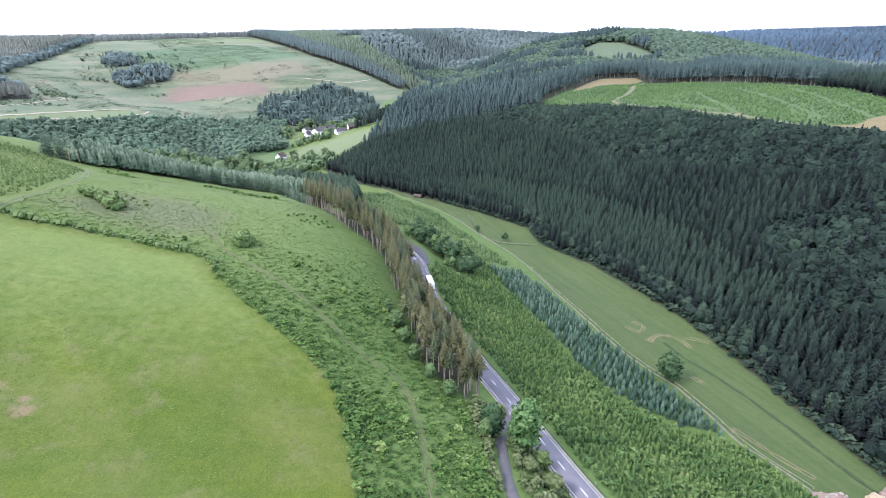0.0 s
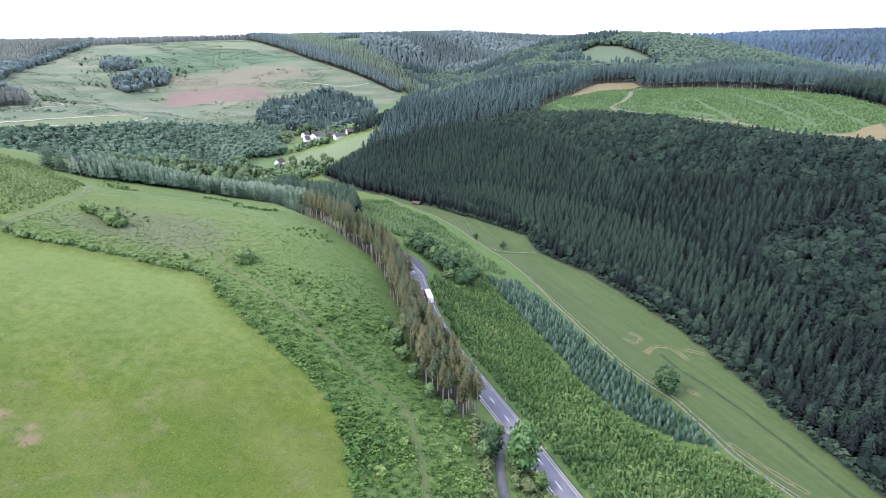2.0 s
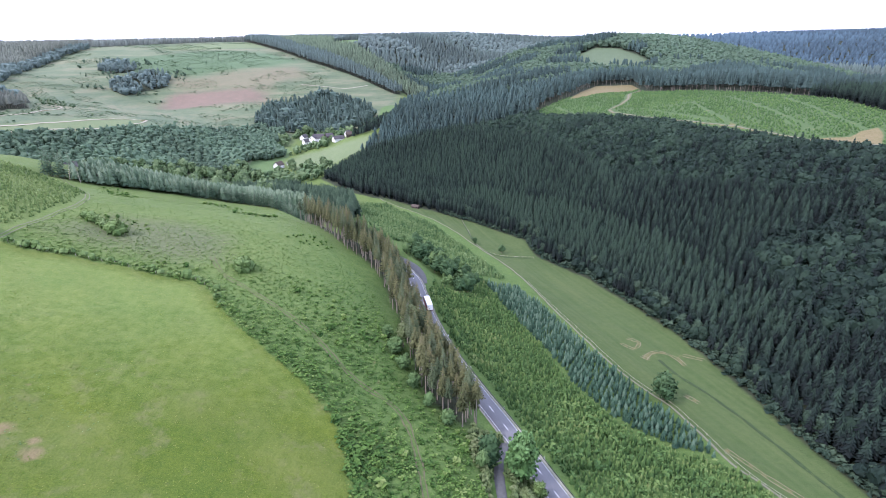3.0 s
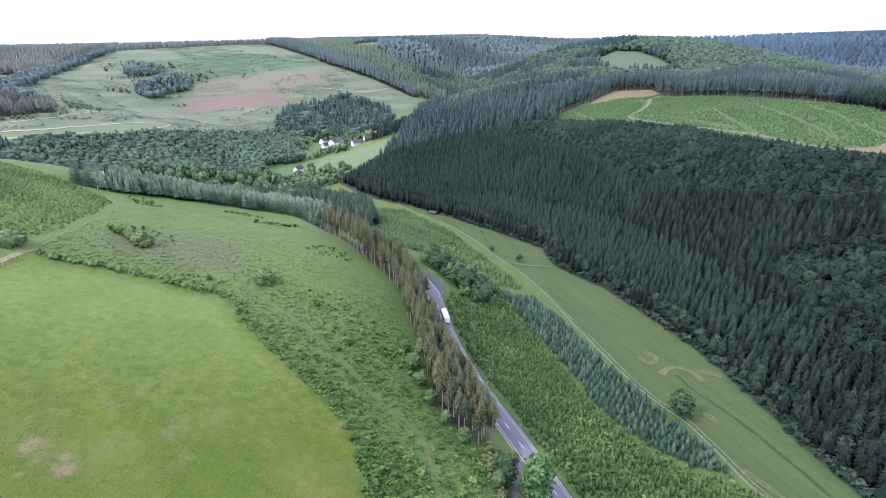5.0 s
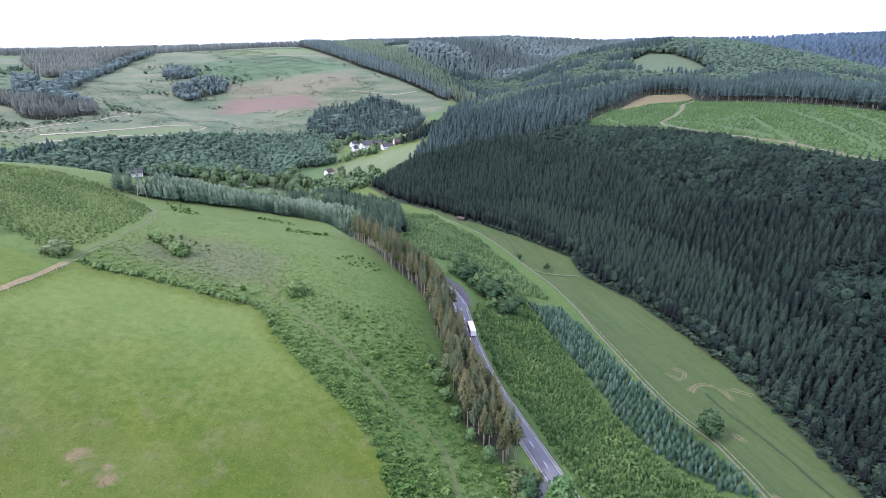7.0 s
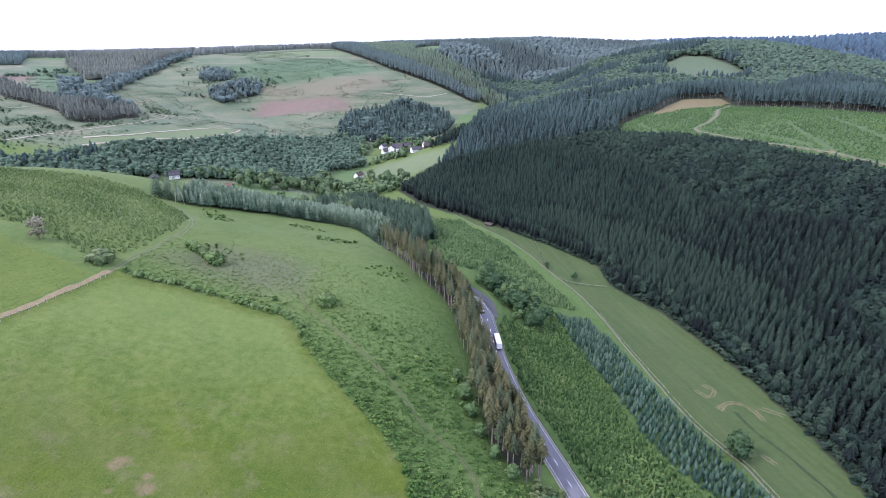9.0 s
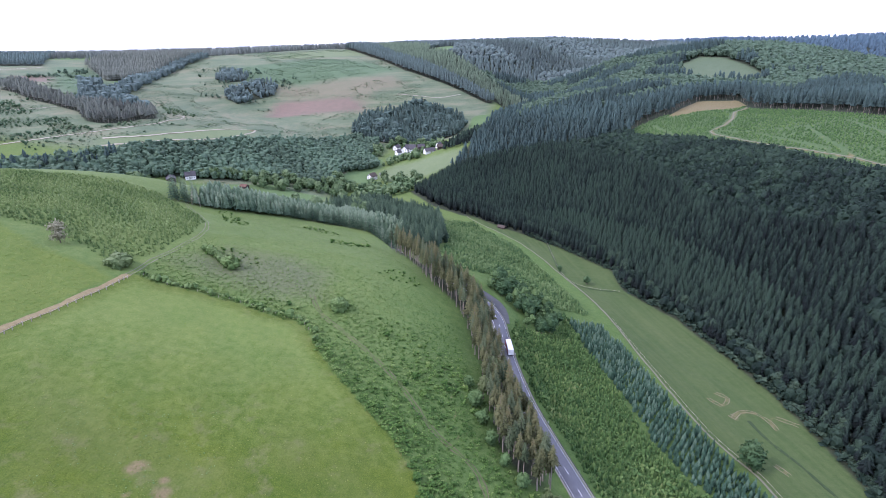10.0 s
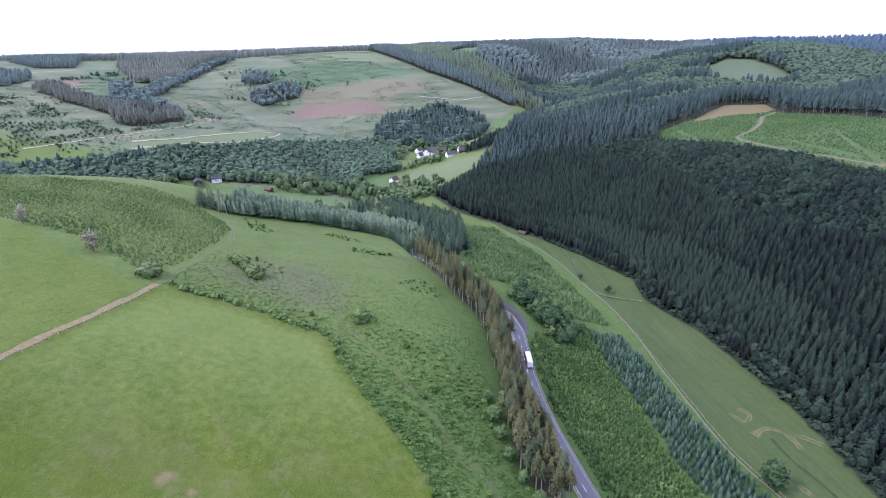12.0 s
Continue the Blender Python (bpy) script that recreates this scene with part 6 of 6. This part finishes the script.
def lorry(spot, turn):
    """Lorry heading along its own +x."""
    ob = empty("lorry", pose(*spot, 0, -0.8, turn), "red-cabbed lorry with a long white box body on the road", "lorry")
    bm = box(bmesh.new(), -5.6, -1.27, 1.05, 4.1, 1.27, 3.95)
    bmesh.ops.bevel(bm, geom=bm.edges[:], offset=0.06, segments=1, affect="EDGES")
    body = part("cargo_box", bm, TRUCK_WHITE, ob)
    for s in (-0.62, 0.62):
        part("rear_door", box(bmesh.new(), -5.66, s - 0.58, 1.15, -5.6, s + 0.58, 3.8), TRUCK_WHITE, body)
    for k in range(5):
        part("side_curtain", box(bmesh.new(), -5.3 + k * 1.86, 1.27, 1.2 + 0.15 * (k % 2), -3.62 + k * 1.86, 1.3, 3.1), (TRUCK_RED, TIMBER)[k % 2], body, "dark red and brown side panel")
    part("chassis", box(bmesh.new(), -5.4, -0.5, 0.6, 5.6, 0.5, 1.04), RUBBER, ob)
    part("side_skirt", box(bmesh.new(), -3.2, -1.22, 0.45, 2.4, -1.14, 1.04), TRUCK_RED, ob, "red side skirt")
    part("side_skirt", box(bmesh.new(), -3.2, 1.14, 0.45, 2.4, 1.22, 1.04), TRUCK_RED, ob, "red side skirt")
    bm = bmesh.new()
    prof = [(4.35, 0.5), (6.25, 0.5), (6.3, 1.9), (6.05, 2.9), (5.5, 3.25), (4.35, 3.4)]
    l = [bm.verts.new((q[0], -1.22, q[1])) for q in prof]
    r = [bm.verts.new((q[0], 1.22, q[1])) for q in prof]
    bm.faces.new(l[::-1])
    bm.faces.new(r)
    for i in range(6):
        bm.faces.new((l[i], l[(i + 1) % 6], r[(i + 1) % 6], r[i]))
    bmesh.ops.recalc_face_normals(bm, faces=bm.faces)
    cab = part("cab", bm, TRUCK_RED, ob, "red cab")
    bm = bmesh.new()
    bm.faces.new([bm.verts.new(q) for q in ((6.32, -1.05, 1.95), (6.32, 1.05, 1.95), (6.09, 1.0, 2.82), (6.09, -1.0, 2.82))])
    bmesh.ops.solidify(bm, geom=bm.faces[:], thickness=0.03)
    part("windscreen", bm, GLASS_DARK, cab)
    for s in (-1.25, 1.22):
        part("side_window", box(bmesh.new(), 5.0, s, 1.95, 5.9, s + 0.03, 2.7), GLASS_DARK, cab)
        part("mirror", box(bmesh.new(), 6.0, s * 1.12 - 0.06, 1.9, 6.1, s * 1.12 + 0.06, 2.5), RUBBER, cab)
    for x0 in (-4.2, -2.9, 5.2):
        for y0 in (-1.22, 0.88):
            part("wheel", wheel(bmesh.new(), x0, y0, 0.5, 0.34), RUBBER, ob)
    for s in (-1.0, 0.8):
        part("tail_light", box(bmesh.new(), -5.64, s, 0.75, -5.55, s + 0.2, 0.95), TRUCK_RED, ob)


i = int(np.argmin(np.hypot(ROAD_LINE[:, 0] + 6.5, ROAD_LINE[:, 1] - 236)))
d = ROAD_LINE[i + 1] - ROAD_LINE[i - 1]
lane = Vector((d[1], -d[0], 0)).normalized() * 1.45
lorry((ROAD_LINE[i][0] + lane.x, ROAD_LINE[i][1] + lane.y, ROAD_LINE[i][2] + 0.05), math.degrees(math.atan2(d[1], d[0])))


# guard rail on the valley side of the road
def guard_rail():
    ob = empty("guard_rail", pose(0, 0, 0), "grey steel guard rail along the valley side of the road", "guard rail")
    keep = ROAD_LINE[(ROAD_LINE[:, 1] > 60) & (ROAD_LINE[:, 1] < 262)]
    ribbon("rail", keep, [(3.65, 0.45), (3.61, 0.53), (3.65, 0.61), (3.61, 0.69), (3.65, 0.77), (3.69, 0.77), (3.69, 0.45)], 0.0, STEEL, ob)
    d = np.gradient(keep[:, :2], axis=0)
    d /= np.linalg.norm(d, axis=1)[:, None]
    shared = None
    for q, t in zip(keep, d):
        if shared is None:
            shared = box(bmesh.new(), -0.05, -0.05, -0.6, 0.05, 0.05, 0.74)
            post = part("post", shared, STEEL, ob)
        else:
            post = new("post", post.data)
            post.parent = ob
        post.location = (q[0] + t[1] * 3.76, q[1] - t[0] * 3.76, q[2])


guard_rail()


def marker_post(at, z):
    ob = empty("marker_post", pose(*at, z), "white roadside marker post with a black band", "marker post", "roadside marker posts")
    bm = bmesh.new()
    prof = [(-0.09, -0.06), (0.09, -0.06), (0.0, 0.08)]
    low, high = [bm.verts.new((*q, -0.3)) for q in prof], [bm.verts.new((*q, 1.0 + (0.1 if q[1] > 0 else 0))) for q in prof]
    for i in range(3):
        bm.faces.new((low[i], low[(i + 1) % 3], high[(i + 1) % 3], high[i]))
    bm.faces.new(high)
    part("post", bm, WHITE_PAINT, ob)
    part("band", box(bmesh.new(), -0.095, -0.07, 0.7, 0.095, 0.03, 0.9), RUBBER, ob)
    return ob


side = np.gradient(ROAD_LINE[:, :2], axis=0)
side /= np.linalg.norm(side, axis=1)[:, None]
first = None
for i in range(4, len(ROAD_LINE), 8):
    q, t = ROAD_LINE[i], side[i]
    if 60 < q[1] < 300:
        for k in (-3.6, 4.1):
            spot = (q[0] + t[1] * k, q[1] - t[0] * k)
            if first is None:
                first = marker_post(spot, q[2] - 0.1)
            else:
                copy_thing(first, pose(*spot, q[2] - 0.1))


def post_fence(name, label, line, gap, tall, rails, material, thick=0.07):
    ob = empty(name, pose(0, 0, 0), label, "fence")
    pts = glide(line, gap)
    post = None
    tops = []
    for q in pts:
        z = ground_at(q[0], q[1])
        if post is None:
            post = part("post", box(bmesh.new(), -thick, -thick, -0.5, thick, thick, tall), material, ob)
        else:
            post = new("post", post.data)
            post.parent = ob
        post.location = (q[0], q[1], z)
        post.rotation_euler = (rng.uniform(-0.06, 0.06), rng.uniform(-0.06, 0.06), rng.uniform(0, 1))
        tops.append((q[0], q[1], z))
    for h in rails:
        ribbon("rail", np.array(tops), [(0.05, h - 0.05), (0.05, h + 0.05), (0.09, h + 0.05), (0.09, h - 0.05)], 0.0, material, ob)
    return ob


post_fence("pasture_fence", "pale wooden post and rail fence beside the dirt track", [(-163, 187), (-163.4, 164), (-165.4, 140), (-166.4, 121), (-168, 70)], 3.2, 1.4, (1.0,), POST_WOOD, 0.12)
post_fence("field_fence", "thin pale fence posts along the hay field hedge", [(-160, 192.8), (-149, 191.8), (-137, 193.8), (-123, 193.8), (-107, 191.4), (-92, 190.3), (-85, 185)], 4.5, 1.3, (), POST_WOOD, 0.06)
post_fence("meadow_fence", "low wire fence with wooden posts across the valley meadow", [(20, 512), (26, 470), (30, 442), (43, 413), (73, 403)], 5.0, 1.1, (0.9,), POST_WOOD, 0.06)
post_fence("track_fence", "wooden fence posts along the meadow track", [(61, 352), (74, 287), (89, 231), (104, 201), (112, 168), (124, 145)], 5.0, 1.1, (0.9,), POST_WOOD, 0.06)


def car(at, turn, paint, label):
    ob = empty("parked_car", pose(*at, ground_at(*at), 0, 0, turn), label, "car", "cars by the farm")
    bm = bmesh.new()
    prof = [(-2.1, 0.35), (2.1, 0.35), (2.15, 0.8), (1.2, 0.95), (0.6, 1.45), (-1.2, 1.45), (-1.9, 0.95), (-2.15, 0.85)]
    l, r = [bm.verts.new((q[0], -0.85, q[1])) for q in prof], [bm.verts.new((q[0], 0.85, q[1])) for q in prof]
    bm.faces.new(l[::-1])
    bm.faces.new(r)
    for i in range(len(prof)):
        bm.faces.new((l[i], l[(i + 1) % 8], r[(i + 1) % 8], r[i]))
    bmesh.ops.recalc_face_normals(bm, faces=bm.faces)
    part("body", bm, paint, ob)
    for x0 in (-1.3, 1.3):
        for y0 in (-0.9, 0.7):
            part("wheel", wheel(bmesh.new(), x0, y0, 0.32, 0.2), RUBBER, ob)


car((-462, 588), 20, TRUCK_WHITE, "white car parked near the farm barn")
car((-455, 580), 40, TRUCK_WHITE, "white van-like car parked on the farm pasture")


def heap(name, label, at, size, material, stones=0):
    """A loose heap with an uneven crown, and stones lying in it."""
    ob = empty(name, pose(*at, ground_at(*at)), label, "heap")
    bm = bmesh.new()
    bmesh.ops.create_icosphere(bm, subdivisions=3, radius=1.0)
    for v in bm.verts:
        k = 1 + 0.22 * math.sin(v.co.x * 5 + at[0]) * math.cos(v.co.y * 4) + rng.uniform(-0.05, 0.05)
        v.co = Vector((v.co.x * size[0] * k, v.co.y * size[1] * k, v.co.z * size[2] * k))
    part("mound", bm, material, ob)
    for i in range(stones):
        bm = bmesh.new()
        bmesh.ops.create_icosphere(bm, subdivisions=1, radius=rng.uniform(0.3, 0.8))
        for v in bm.verts:
            v.co *= rng.uniform(0.7, 1.25)
        a, r = rng.uniform(0, 6.28), rng.uniform(0.2, 0.95)
        stone = part("stone", bm, GRAVEL, ob)
        stone.location = (size[0] * r * math.cos(a), size[1] * r * math.sin(a), size[2] * math.sqrt(1 - r * r))


heap("spoil_heap", "pinkish-brown spoil heap with loose stones beside the meadow track", (127, 140), (6.5, 3.6, 2.2), SPOIL, 14)
heap("spoil_heap", "low brown spoil heap with pale stones at the meadow end", (149, 143), (4.0, 3.0, 1.3), SPOIL, 9)
heap("sand_heap", "pale yellow sand heap at the meadow end", (142, 141), (3.0, 2.4, 1.8), SAND)
